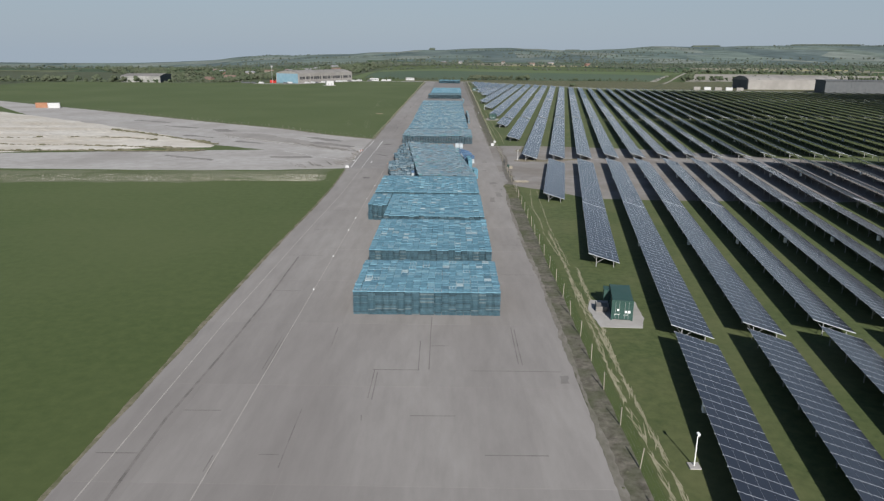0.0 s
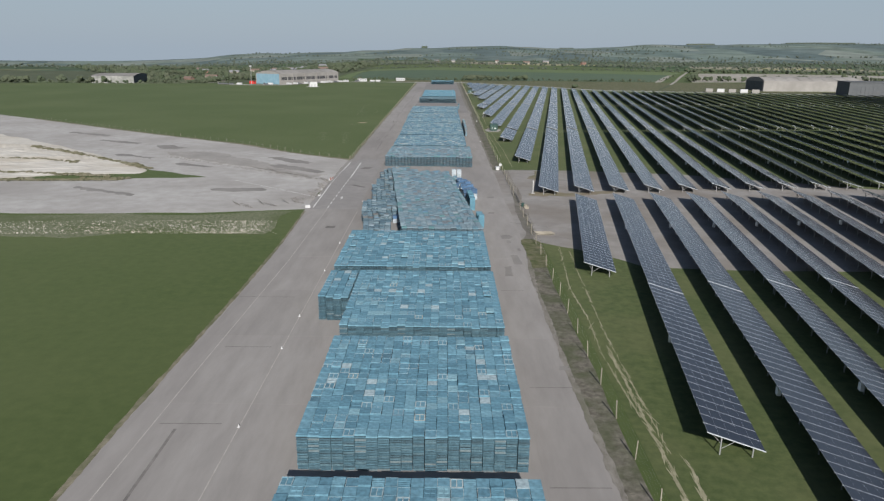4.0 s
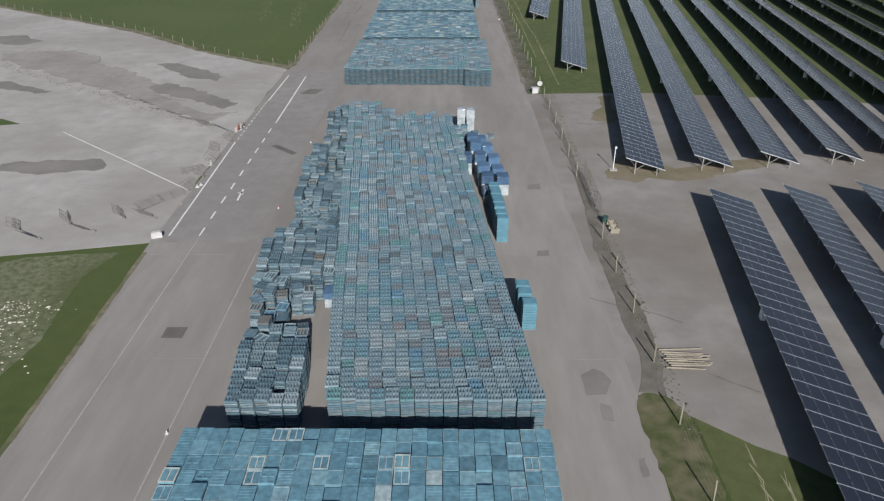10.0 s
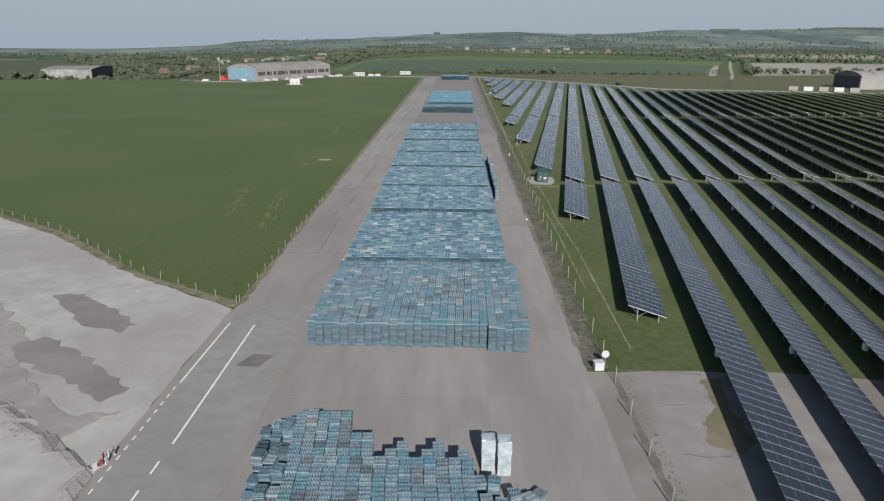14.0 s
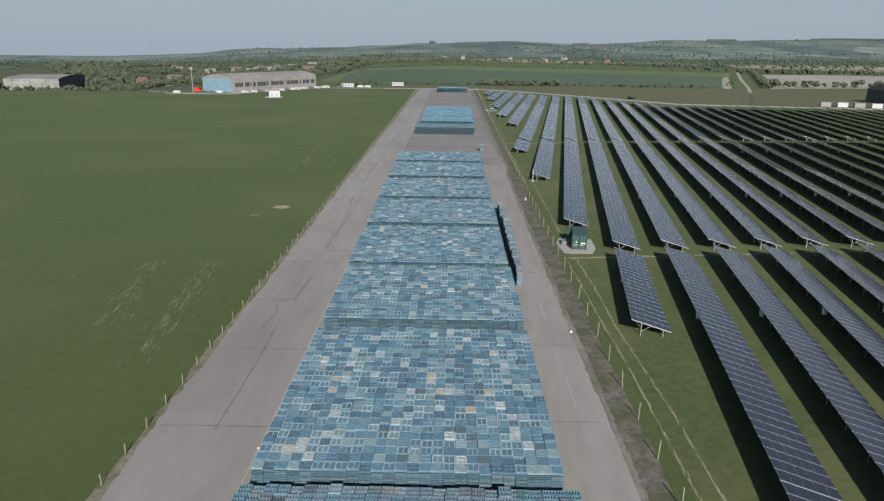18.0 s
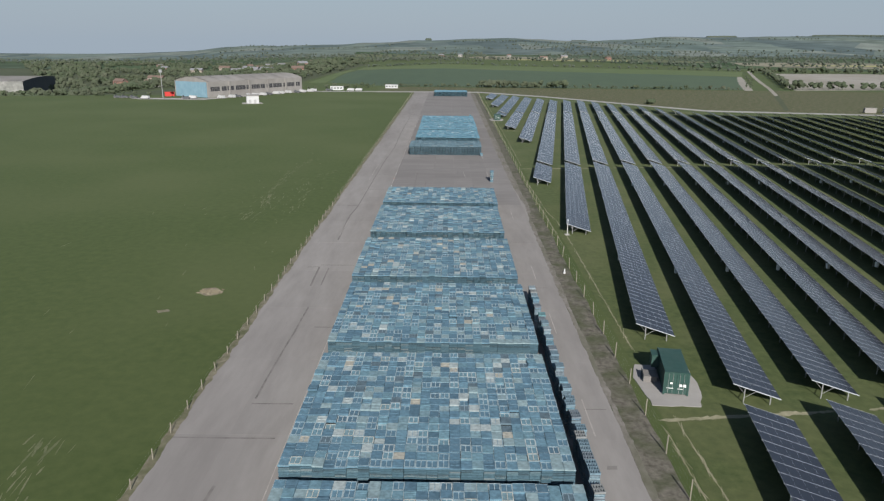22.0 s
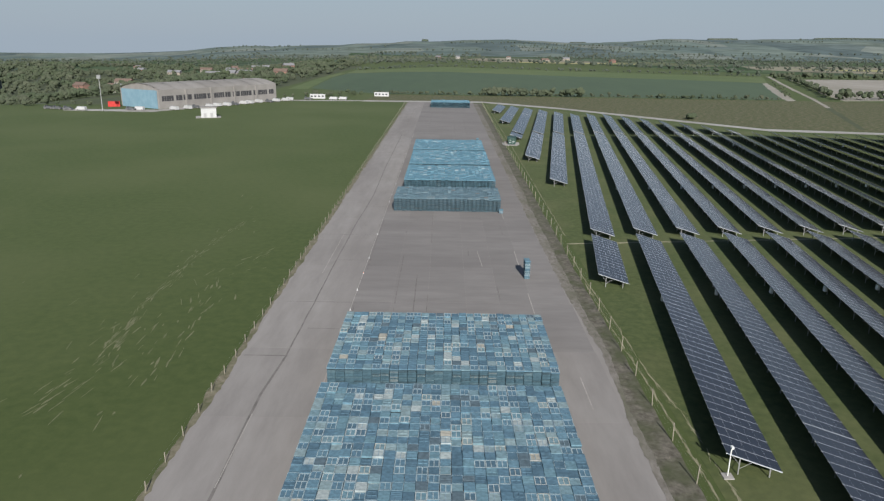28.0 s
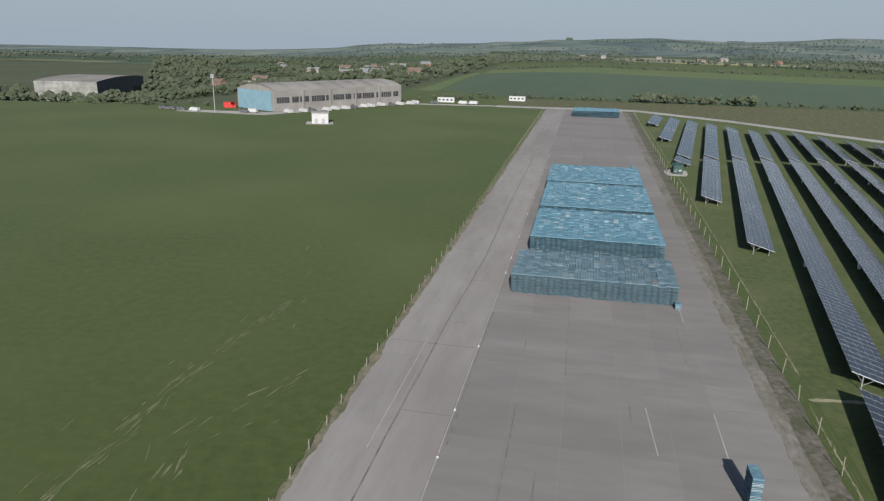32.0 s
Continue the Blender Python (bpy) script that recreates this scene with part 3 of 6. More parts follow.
def column_mesh(paint, kind, n, slots):
    key = paint, kind, n, slots
    if key not in COLUMNS:
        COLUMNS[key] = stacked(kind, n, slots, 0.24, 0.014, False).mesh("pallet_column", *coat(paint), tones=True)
    return COLUMNS[key]


def pallet_block(x0, x1, y0, y1, height, paint, label, slots=False, uneven=0.05, singles=115, group="pallet blocks on the runway", skew=0.0, ends=None):
    """A block of pallets stacked side by side; ends(ix, nx) gives how many rows a file lacks at the far end."""
    block = thing("pallet_block", label, "pallet stack", m=pose(0, 0, 0.03), group=group)
    nx, ny = max(1, round((x1 - x0) / PX)), max(1, round((y1 - y0) / PY))
    px, py = (x1 - x0) / nx, (y1 - y0) / ny
    n = round(height / LAYER)
    # A filler box, coloured near-black to give the gaps their shade.
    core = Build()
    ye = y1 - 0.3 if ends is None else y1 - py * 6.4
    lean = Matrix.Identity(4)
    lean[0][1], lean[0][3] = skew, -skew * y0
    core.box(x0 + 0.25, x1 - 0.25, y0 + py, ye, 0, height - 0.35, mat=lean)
    part("core", core.mesh("core", M_DARK), block, "near-black filler box for the shade among inner pallets")
    rest = Build()
    count = 0
    slip = 0.0
    for j in range(ny):
        if slots and rng.random() < 0.45:             # the files of slotted pallets are set down in short, uneven runs
            slip = rng.uniform(-0.13, 0.13)
        for i in range(nx):
            short = ends(i, nx) if ends else 0
            if j >= ny - short:
                continue
            x, y = x0 + (i + 0.5) * px + rng.uniform(-0.018, 0.018), y0 + (j + 0.5) * py + rng.uniform(-0.03, 0.03)
            x += skew * (y - y0) + slip
            kind = rng.choice(KINDS[paint])
            lift = rng.choice((0, 0, 0, 0, 1, -1)) * LAYER if rng.random() < uneven * 6 else 0.0
            dz = rng.gauss(0, 0.022) + lift
            turn = rng.gauss(0, 0.5) - math.degrees(math.atan(skew)) * 0.6
            if j == 0 or i in (0, nx - 1) or (ends and j >= ny - short - 1):
                k = n + (round(lift / LAYER) if lift else 0)
                part("pallet_column", column_mesh(paint, kind, k, slots), block, m=pose(x, y + (rng.uniform(-0.06, 0.06) if j == 0 else 0), 0, 0, 0, turn))
                count += 1
            elif count < singles:
                part("pallet", deck_mesh(paint, kind, slots), block, m=pose(x, y, height + dz, 0, 0, turn))
                count += 1
            else:
                hx, hy = PX / 2 - 0.017, PY / 2 - 0.019
                tone = rng.random()
                w = Build()
                top_deck(w, kind, 0, hx, hy, slots, tone, 0.22)
                c, s = math.cos(radians(turn)), math.sin(radians(turn))
                base = len(rest.v)
                rest.v.extend([(x + c * a - s * e, y + s * a + c * e, height + dz + f) for a, e, f in w.v])
                rest.f.extend([tuple(base + q for q in f) for f in w.f])
                rest.mi.extend(w.mi)
                rest.tone.extend(w.tone)
    if rest.f:
        part("pallet_rest", rest.mesh("pallet_rest", *coat(paint), tones=True), block, "closely stacked pallets", kind="stuff")
    return block


T = "large block of teal blue pallets stacked on the runway"
V = "block of mixed blue, pale and bare pallets on the runway"
G = "block of weathered grey green slotted pallets on the runway"
pallet_block(-13.3, 5.1, 79.3, 92.6, 3.1, "teal", T)
pallet_block(-13.5, 5.0, 98.0, 117.9, 3.1, "teal", T)
pallet_block(-13.4, 4.9, 120.7, 140.7, 3.1, "teal", T)
pallet_block(-17.4, -13.6, 129.8, 140.4, 3.1, "teal", "narrow side block of teal blue pallets against a larger block")
pallet_block(-17.4, 4.8, 142.9, 162.7, 3.1, "teal", T)
pallet_block(-9.3, 4.9, 165.5, 230.0, 2.9, "grey", "long slanting block of weathered grey green slotted pallets", True, 0.05, singles=300, skew=-0.099,
             ends=lambda i, nx: 0 if i < 5 else (3 if i < 7 else (4 + (i * 5) % 3)))
pallet_block(-19.1, 1.5, 249.4, 271.8, 3.0, "grey", G, True, 0.1, skew=0.02)
pallet_block(1.55, 6.15, 248.4, 271.8, 2.95, "grey", "narrow side block of weathered grey green slotted pallets", True, 0.1, singles=60)
pallet_block(-18.4, 5.2, 273.6, 300.8, 3.1, "blue", V)
pallet_block(-18.4, 5.2, 303.9, 324.2, 3.1, "blue", V)
pallet_block(-18.7, 5.0, 326.0, 347.2, 3.1, "blue", V)
pallet_block(-18.8, 5.0, 350.0, 370.0, 3.1, "blue", V)
pallet_block(-19.2, 4.9, 373.0, 393.3, 3.1, "blue", V)
pallet_block(-19.2, 4.8, 397.5, 418.0, 3.1, "blue", V)
pallet_block(-19.2, 5.2, 421.2, 437.0, 3.1, "blue", V)
pallet_block(-18.3, 5.5, 505.2, 517.8, 3.0, "slate", "block of weathered blue grey slotted pallets on the runway", True, 0.06)
pallet_block(-17.3, 5.7, 526.2, 548.0, 3.1, "teal", T)
pallet_block(-17.3, 5.8, 550.8, 576.5, 3.1, "teal", T)
pallet_block(-17.5, 5.7, 578.9, 602.5, 3.1, "teal", T)
pallet_block(-15.8, 7.2, 767.0, 785.0, 3.1, "teal", T)


STACKS = {}


def stack_mesh(paint, kind, n, slots):
    key = paint, kind, n, slots
    if key not in STACKS:
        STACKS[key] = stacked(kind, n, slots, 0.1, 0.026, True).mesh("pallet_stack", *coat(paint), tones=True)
    return STACKS[key]


def pallet_stack(x, y, layers, paint, turn, label, group, slots=True, kind=None):
    return thing("pallet_stack", label, "pallet stack", m=pose(x, y, 0.03, 0, 0, turn), group=group, me=stack_mesh(paint, rng.choice(KINDS[paint]) if kind is None else kind, layers, slots))


# the ragged heap of loose stacks beside the slanting block
for j in range(57):
    y = 166.2 + j * 1.12
    right = -9.3 - 0.099 * (y - 165.5) - (1.75 if y < 181 else 0.12)
    left = bent(y, ((165, -17.0), (173, -17.8), (180, -18.4), (190, -18.9), (191, -17.3), (196, -17.3), (196.6, -18.4), (204, -18.7), (209, -19.4), (212, -19.1), (213, -17.5), (222, -18.4), (228, -19.6), (231, -18.0)))
    n = int((right - left) / 1.02)
    neat = y < 172.5 or 184 < y < 190.5 or 196.5 < y < 200
    tall = (17, 18, 19, 16) if neat else ((14, 16, 11, 18, 8, 13, 10) if y < 184 else (19, 12, 16, 9, 14, 17, 11))
    for i in range(n):
        lot = random.Random((i // 2) * 97 + (j // 3) * 13)      # stacks that were set down together
        layers, turn, dx, dy = lot.choice(tall), lot.gauss(0, 1.5 if neat else 6), lot.uniform(-0.12, 0.12), lot.uniform(-0.15, 0.15)
        if rng.random() < 0.03 or (not neat and lot.random() < 0.08):
            continue
        layers += rng.choice((0, 0, 0, -1)) if neat else rng.choice((0, 0, 1, -1, -3, 2, -5))
        x, y2 = right - 0.5 - i * 0.99 + dx + (0 if neat else rng.uniform(-0.08, 0.08)), y + dy
        pallet_stack(x, y2, layers, "heap", turn + rng.gauss(0, 1.2 if neat else 5), "loose stack of weathered grey green pallets", "loose pallet stacks", neat or rng.random() < 0.45)
        if not neat and rng.random() < 0.2:                      # a pallet thrown on top
            thing("loose_pallet", "single weathered pallet lying askew on a stack", "pallet", m=pose(x + rng.uniform(-0.2, 0.2), y2, 0.03 + (layers + 0.1) * LAYER + 0.02, rng.gauss(0, 3), rng.gauss(0, 4), rng.uniform(-40, 40)), group="loose pallets", me=stack_mesh("heap", rng.choice((2, 5, 7)), 1, False))
# loose stacks along the side of the blue blocks
for j in range(42):
    y = 325.0 + j * 1.12
    if j in (9, 33, 34):
        continue
    pallet_stack(6.75 + rng.uniform(-0.15, 0.15), y, rng.choice((12, 14, 15, 13, 16)), "grey", rng.gauss(0, 2.5), "loose stack of grey pallets beside a block", "side pallet stacks")
pallet_stack(6.2, 460.3, 20, "blue", 3, "lone tall stack of blue pallets on bare concrete", "lone pallet stacks", False, 0)
pallet_stack(6.25, 461.5, 19, "blue", 1, "lone tall stack of blue pallets on bare concrete", "lone pallet stacks", False, 1)
pallet_stack(4.6, 606.0, 22, "blue", 2, "lone tall stack of blue pallets on bare concrete", "lone pallet stacks", False, 1)
pallet_stack(4.9, 603.6, 8, "teal", 0, "low stack of teal pallets behind a block", "lone pallet stacks", False, 1)
pallet_stack(5.4, 504.4, 6, "grey", 2, "low stack of grey pallets at a block corner", "lone pallet stacks", True, 1)
# bright teal crates stacked at the side
for x, y, n in ((4.1, 192.8, 17), (4.0, 194.0, 17), (3.95, 195.2, 18), (3.9, 196.4, 18), (3.85, 197.6, 17), (3.8, 198.8, 17), (3.75, 200.0, 16), (3.7, 201.2, 16), (5.2, 177.8, 16), (5.0, 179.6, 15), (4.9, 180.8, 15)):
    w = Build()
    ribbed(w, 0.56, 0.52, [(z + k * 0.155, o) for k in range(n) for z, o in ((0.0, 0.0), (0.105, 0.0), (0.107, 0.06), (0.153, 0.06))])
    thing("crate_stack", "stack of bright turquoise plastic crates", "crate stack", m=pose(x, y, 0.03, 0, 0, rng.gauss(0, 1.5)), group="turquoise crate stacks", me=w.mesh("crate_stack", M_TURQ))


def wrapped_stack(x, y, w_, d, height, film, label, turn):
    """A stack under stretch film: a blue sheet over the top, clear film round the sides, ridged by what lies beneath."""
    t = thing("wrapped_stack", label, "wrapped stack", m=pose(x, y, 0.03, 0, 0, turn), group="wrapped stacks")
    body = Build()
    k = int(height * 0.62 / 0.16)
    steps = []
    for i in range(k):
        o = rng.uniform(0, 0.03)
        steps += [(i * 0.16, o), (i * 0.16 + 0.135, o), (i * 0.16 + 0.14, 0.055), (i * 0.16 + 0.157, 0.055)]
    ribbed(body, w_ / 2, d / 2, steps)
    part("load", body.mesh("load", M_WRAP), t, "load under clear film")
    bm = bmesh.new()
    bmesh.ops.create_cube(bm, size=1.0)
    bmesh.ops.scale(bm, vec=(w_ * 1.03, d * 1.03, height * 0.42), verts=bm.verts)
    bmesh.ops.translate(bm, vec=(0, 0, height * 0.79), verts=bm.verts)
    bmesh.ops.bevel(bm, geom=bm.edges[:], offset=0.05, segments=2, affect="EDGES")
    bmesh.ops.subdivide_edges(bm, edges=bm.edges[:], cuts=1, use_grid_fill=True)
    for v in bm.verts:
        v.co += Vector((rng.uniform(-1, 1), rng.uniform(-1, 1), rng.uniform(-1, 1))) * 0.025
    me = bpy.data.meshes.new("cover")
    bm.to_mesh(me)
    bm.free()
    me.materials.append(film)
    part("cover", me, t, "crumpled plastic cover")
    return t


BW = "pallet load wrapped in blue and clear plastic film"
for x, y, hh, turn in ((0.9, 210.3, 2.5, 4), (2.6, 210.8, 2.4, 3), (4.2, 210.4, 2.2, 6), (2.9, 206.9, 2.5, 2), (4.5, 207.1, 2.1, 5), (3.2, 204.2, 2.4, -2), (4.9, 204.2, 2.3, 3), (2.2, 214.6, 2.5, 5), (3.6, 214.2, 2.2, 8), (1.9, 217.4, 2.4, 0), (3.0, 217.6, 2.0, 9), (3.3, 202.4, 1.5, 3), (-11.2, 181.2, 1.4, 3), (-10.2, 181.6, 1.3, -6)):
    wrapped_stack(x, y, 1.35, 1.5, hh, M_BLUEWRAP, BW, turn)
for x, y in ((0.6, 226.2), (1.9, 226.0)):
    wrapped_stack(x, y, 1.1, 1.2, 3.1, M_WRAP, "tall load wrapped in shiny clear film", 0)
for x, y, n, turn in ((-0.2, 222.4, 12, 10), (0.9, 222.0, 14, -8), (2.4, 221.6, 9, 15), (3.6, 221.9, 5, 32), (0.2, 219.6, 15, 4), (0.3, 217.0, 16, 5), (0.4, 214.4, 15, 3), (1.3, 219.8, 12, -5), (4.4, 222.6, 4, -40)):
    pallet_stack(x, y, n, "grey", turn, "loose stack of weathered grey green pallets", "loose pallet stacks")

# ---- solar farm ----
SLOPE, PITCH_X, C0 = 0.1555, 8.38, 9.2
YAW = math.degrees(math.atan(SLOPE))
TILT_DEG, ACROSS, MOD_L, LOW, HIGH = 15.6, 4.9, 1.57, 0.82, 2.12
MODS = 5
GAPS = [(-60.0, 0.0), (0.08, 69.0), (71.0, 138.0), (138.08, 199.4), (209.3, 274.0), (274.08, 337.8), (341.9, 412.0), (412.08, 479.5), (483.6, 560.0), (560.08, 637.0), (641.0, 716.0), (716.08, 830.0)]
STARTS = [100.1, 148.0, 209.3, 257.2, 306.3, 357.8, 407.4, 455.8, 535.2, 575.0, 627.0, 683.0, 734.0]


def far_end(x):
    pts = [(18, 800), (91, 710), (142, 653), (250, 638), (420, 598), (700, 560)]
    for (a, ya), (c, yc) in zip(pts, pts[1:]):
        if x <= c:
            return ya + (yc - ya) * (x - a) / (c - a)
    return 560


def solar_table(x, y, length, near, step=0.0):
    """One tilted table of modules: origin at the foot of its near lower corner; the rows run along local y, the high edge towards -x."""
    t = thing("solar_table", "tilted table of dark blue solar modules on steel posts", "solar panel", m=pose(x, y, 0.012, 0, 0, -YAW), group="solar tables")
    n = max(1, round(length / MOD_L))
    ml = length / n
    w = ACROSS / MODS
    lay = Matrix.Translation((0, 0, LOW + step)) @ Matrix.Rotation(radians(TILT_DEG), 4, "Y")
    fr = Build()
    fr.box(-ACROSS, 0, 0, n * ml, -0.045, -0.006, mat=lay)
    for i in range(n + 1 if near or (near is False and x < 90 and y < 600) else 0):  # clamp rails between the module columns, standing a little over the high edge
        fr.box(-ACROSS - 0.09, 0.02, i * ml - 0.026, i * ml + 0.026, -0.03, 0.014, mat=lay, skip="b" if near is not None else "bfklr")
    part("module_frame", fr.mesh("module_frame", M_ALU), t, "pale aluminium frames and clamp rails")
    if near is not None:
        er = Build()
        er.box(-ACROSS - 0.06, 0.03, -0.045, -0.004, -0.06, 0.016, mat=lay)
        part("end_rail", er.mesh("end_rail", M_RAIL), t, "bright end rail")
    gl = Build()
    if near:
        one = Build()
        one.box(-w + 0.013, -0.013, 0.026, ml - 0.026, -0.006, 0.006)
        one = one.mesh("module", M_PV)
    for i in range(n):
        for k in range(MODS):
            if near and i * MODS + k < 75:
                part("module", one, t, m=lay @ Matrix.Translation((-k * w, i * ml, 0)))
            else:
                gl.box(-(k + 1) * w + 0.013, -k * w - 0.013, i * ml + 0.026, (i + 1) * ml - 0.026, -0.006, 0.006, mat=lay, skip="b" if near else "bfklr")
    if gl.f:
        part("glazing", gl.mesh("glazing", M_PV), t, "dark glass modules", kind="stuff")
    z_at = lambda u: LOW + step + u * math.tan(radians(TILT_DEG)) - 0.05
    ps = Build()
    posts = max(2, int(n * ml / 4.7) + 1)
    for i in range(posts):
        yy = 0.25 + i * (n * ml - 0.5) / (posts - 1)
        for u in (0.9, 3.5):
            p = Build() if near else ps
            p.box(-u - 0.05, -u + 0.05, yy - 0.04, yy + 0.04, 0, z_at(u))
            if near:
                part("post", p.mesh("post", M_GALV), t)
        if near is None:
            continue
        ps.tube((-3.5, yy, 0.55), (-2.3, yy, z_at(2.3)), 0.035, sides=3)
        ps.tube((-3.5, yy, 1.0), (-4.4, yy, z_at(4.4)), 0.035, sides=3)
        ps.box(-ACROSS * 0.96, -0.12, yy - 0.03, yy + 0.03, -0.14, -0.05, mat=lay)
    part("racking", ps.mesh("racking", M_GALV), t, "galvanised rafters and braces", kind="stuff")
    if length > 30 and near is not None:
        bx = Build()
        bx.box(-4.55, -4.2, length * 0.55, length * 0.55 + 0.6, 0.95, 1.75)
        part("inverter_box", bx.mesh("inverter_box", M_WHITE), t, "pale grey inverter box")
    return t


for k in range(-46, 13):
    c = C0 - k * PITCH_X
    start = STARTS[k] if k >= 0 else (34.0 if k == -1 else (-20.0 if k == -2 else max(-60.0, (c - 60) / 0.55 - 90)))
    carry = None
    for a, e in GAPS:
        a2 = carry if carry is not None else max(a, start)
        if a2 > a and e - a2 < 8 and e > a2:         # a short first piece runs on into the next table
            carry = a2
            continue
        fresh, carry = carry is None, None
        mid = c + SLOPE * a2
        shift = (mid - 27) * 0.13
        shift = min(shift, 22)
        if a2 == a and fresh:
            a2 += shift
        e2 = min(e + min((c + SLOPE * e - 27) * 0.13, 22), far_end(c + SLOPE * e) - 4)
        if e2 - a2 < 6:
            continue
        near = True if (k >= -1 and a2 < start + 150 and e2 - a2 > 8 and 30 < a2 < 480 and (a2 < start + 5 or k == -1 and a2 < 80)) else (False if k > -14 else None)
        solar_table(c + SLOPE * a2, a2, (e2 - a2) / math.cos(radians(YAW)), near, 0.03 if fresh and a % 1 else 0.0)


# ---- marks and repairs on the concrete ----
def strip_mesh(name, lines, width, z, material):
    """Thin painted or sealed strips along polylines."""
    w = Build()
    for line in lines:
        for (xa, ya), (xb, yb) in zip(line, line[1:]):
            d = math.dist((xa, ya), (xb, yb))
            if d < 1e-6:
                continue
            nx, ny = -(yb - ya) / d * width / 2, (xb - xa) / d * width / 2
            w.face([(xa + nx, ya + ny, z), (xa - nx, ya - ny, z), (xb - nx, yb - ny, z), (xb + nx, yb + ny, z)])
    return w.mesh(name, material)


def mark(name, lines, width, z, material, label, category, kind="structure"):
    return thing(name, label, category, kind=kind, me=strip_mesh(name, lines, width, z, material))


mark("edge_line", [[(-28.3, -100), (-28.4, 75), (-27.5, 120), (-26.6, 155), (-26.6, 194)]], 0.11, 0.043, M_FADED, "thin white edge line on the runway", "road marking")
mark("centre_line", [[(-26.6, 229), (-26.8, 255)]], 0.2, 0.043, M_LINE, "solid white lane line", "road marking")
for i in range(9):
    mark("lane_dash", [[(-26.7, 193.5 + i * 3.9), (-26.7, 195.3 + i * 3.9)]], 0.18, 0.043, M_LINE, "short white lane dash", "road marking")
mark("stop_line", [[(-29.8, 193.5), (-30.4, 221)], [(-30.2, 240), (-30.0, 255.5)]], 0.18, 0.043, M_LINE, "white line along the apron mouth", "road marking")
for i in range(12):
    mark("apron_dash", [[(-30.35, 222.0 + i * 1.5), (-30.34, 222.7 + i * 1.5)]], 0.14, 0.043, M_LINE, "small white dash", "road marking")
mark("apron_line", [[(-31.0, 204.4), (-41.2, 212.9), (-56, 225)]], 0.16, 0.024, M_LINE, "white line across the apron", "road marking")
mark("apron_line", [[(-31.2, 242.0), (-36.5, 246.5)]], 0.16, 0.024, M_FADED, "faded white line across the apron", "road marking")
mark("lane_arrow", [[(-25.1, 202.0), (-25.2, 205.1)], [(-25.5, 204.0), (-25.1, 204.4), (-25.0, 203.6)]], 0.22, 0.043, M_LINE, "white painted lane arrow", "road marking")
mark("row_line", [[(-19.95, -100), (-20.0, 190)], [(-20.0, 262), (-20.1, 640)], [(-26.6, 461), (-26.5, 486)], [(-25.9, 405), (-26.0, 417)]], 0.1, 0.041, M_FADED, "faded pale line beside the pallets", "road marking")
mark("row_line", [[(8.9 - 0.004 * (y - 300), y), (8.9 - 0.004 * (y - 300), y + 7)] for y in (289, 311, 336, 360, 381, 419)] + [[(5.6, y), (5.6, y + 8)] for y in (445, 467, 499)] + [[(-0.6, 466), (-1.1, 474.6)]], 0.12, 0.041, M_FADED, "faded pale dashes beside the pallets", "road marking")
rj = random.Random(5)


JOINTS = []


def joint(width, *pts):
    """A sealed joint from point to point, a little uneven on the long runs."""
    line = [pts[0]]
    for a, c in zip(pts, pts[1:]):
        n = max(1, int(math.dist(a, c) / 4))
        line += [(a[0] + (c[0] - a[0]) * i / n + (rj.uniform(-0.05, 0.05) if i < n else 0), a[1] + (c[1] - a[1]) * i / n + (rj.uniform(-0.05, 0.05) if i < n else 0)) for i in range(1, n + 1)]
    JOINTS.append((line, width))


def double(width, a, c):
    joint(width, a, c)
    joint(width, (a[0] + 0.4, a[1] - 0.3), (c[0] + 0.35, c[1] - 0.6))


# before the first block
joint(0.27, (-26.0, 0), (-26.1, 41.6), (-26.4, 53.4), (-25.8, 67.4), (-25.4, 82.3), (-25.5, 104))
for y, xa, xb in ((47.7, -29.9, -26.5), (54.8, -25.4, -22.0), (87.7, -25.2, -21.7), (104.9, -27.2, -21.7), (121.6, -26.5, -21.2), (138.0, -29.8, -22.0), (63.7, -9.1, -4.3), (69.9, -3.3, -1.4), (54.4, -4.7, -0.6), (63.7, 1.0, 10.3), (48.2, 1.8, 7.0), (47.8, -16.6, -15.0), (96.0, 6.4, 11.2), (112.5, 6.8, 11.2), (141.5, 6.2, 9.4)):
    joint(0.13, (xa, y), (xb, y + 0.05))
for x, ya, yb in ((-20.3, 45.3, 47.6), (-20.5, 63.3, 72.2), (-8.9, 57.6, 63.7), (6.1, 65.5, 75.6)):
    double(0.1, (x, ya), (x, yb))
for x, ya, yb in ((-14.4, 69.2, 75.0), (-4.4, 63.8, 71.1), (-3.3, 63.9, 78.6), (-14.6, 46.0, 55.3), (-9.0, 53.4, 54.4), (-3.4, 20, 33), (5.9, 30, 41)):
    joint(0.09, (x, ya), (x - 0.1, yb))
# beside the mixed blue blocks
joint(0.22, (-24.8, 284), (-24.8, 299.8), (-25.1, 307.8))
joint(0.22, (-26.8, 306.9), (-26.3, 312.7), (-26.9, 316), (-26.2, 317.3))
joint(0.28, (-25.0, 317.5), (-24.5, 327.6))
joint(0.22, (-25.0, 342.2), (-24.6, 367.9))
joint(0.2, (-24.5, 377.0), (-24.7, 385.3))
joint(0.28, (-26.0, 376.7), (-26.3, 385.9))
joint(0.28, (-25.8, 402.1), (-26.2, 421.2), (-25.6, 430.5))
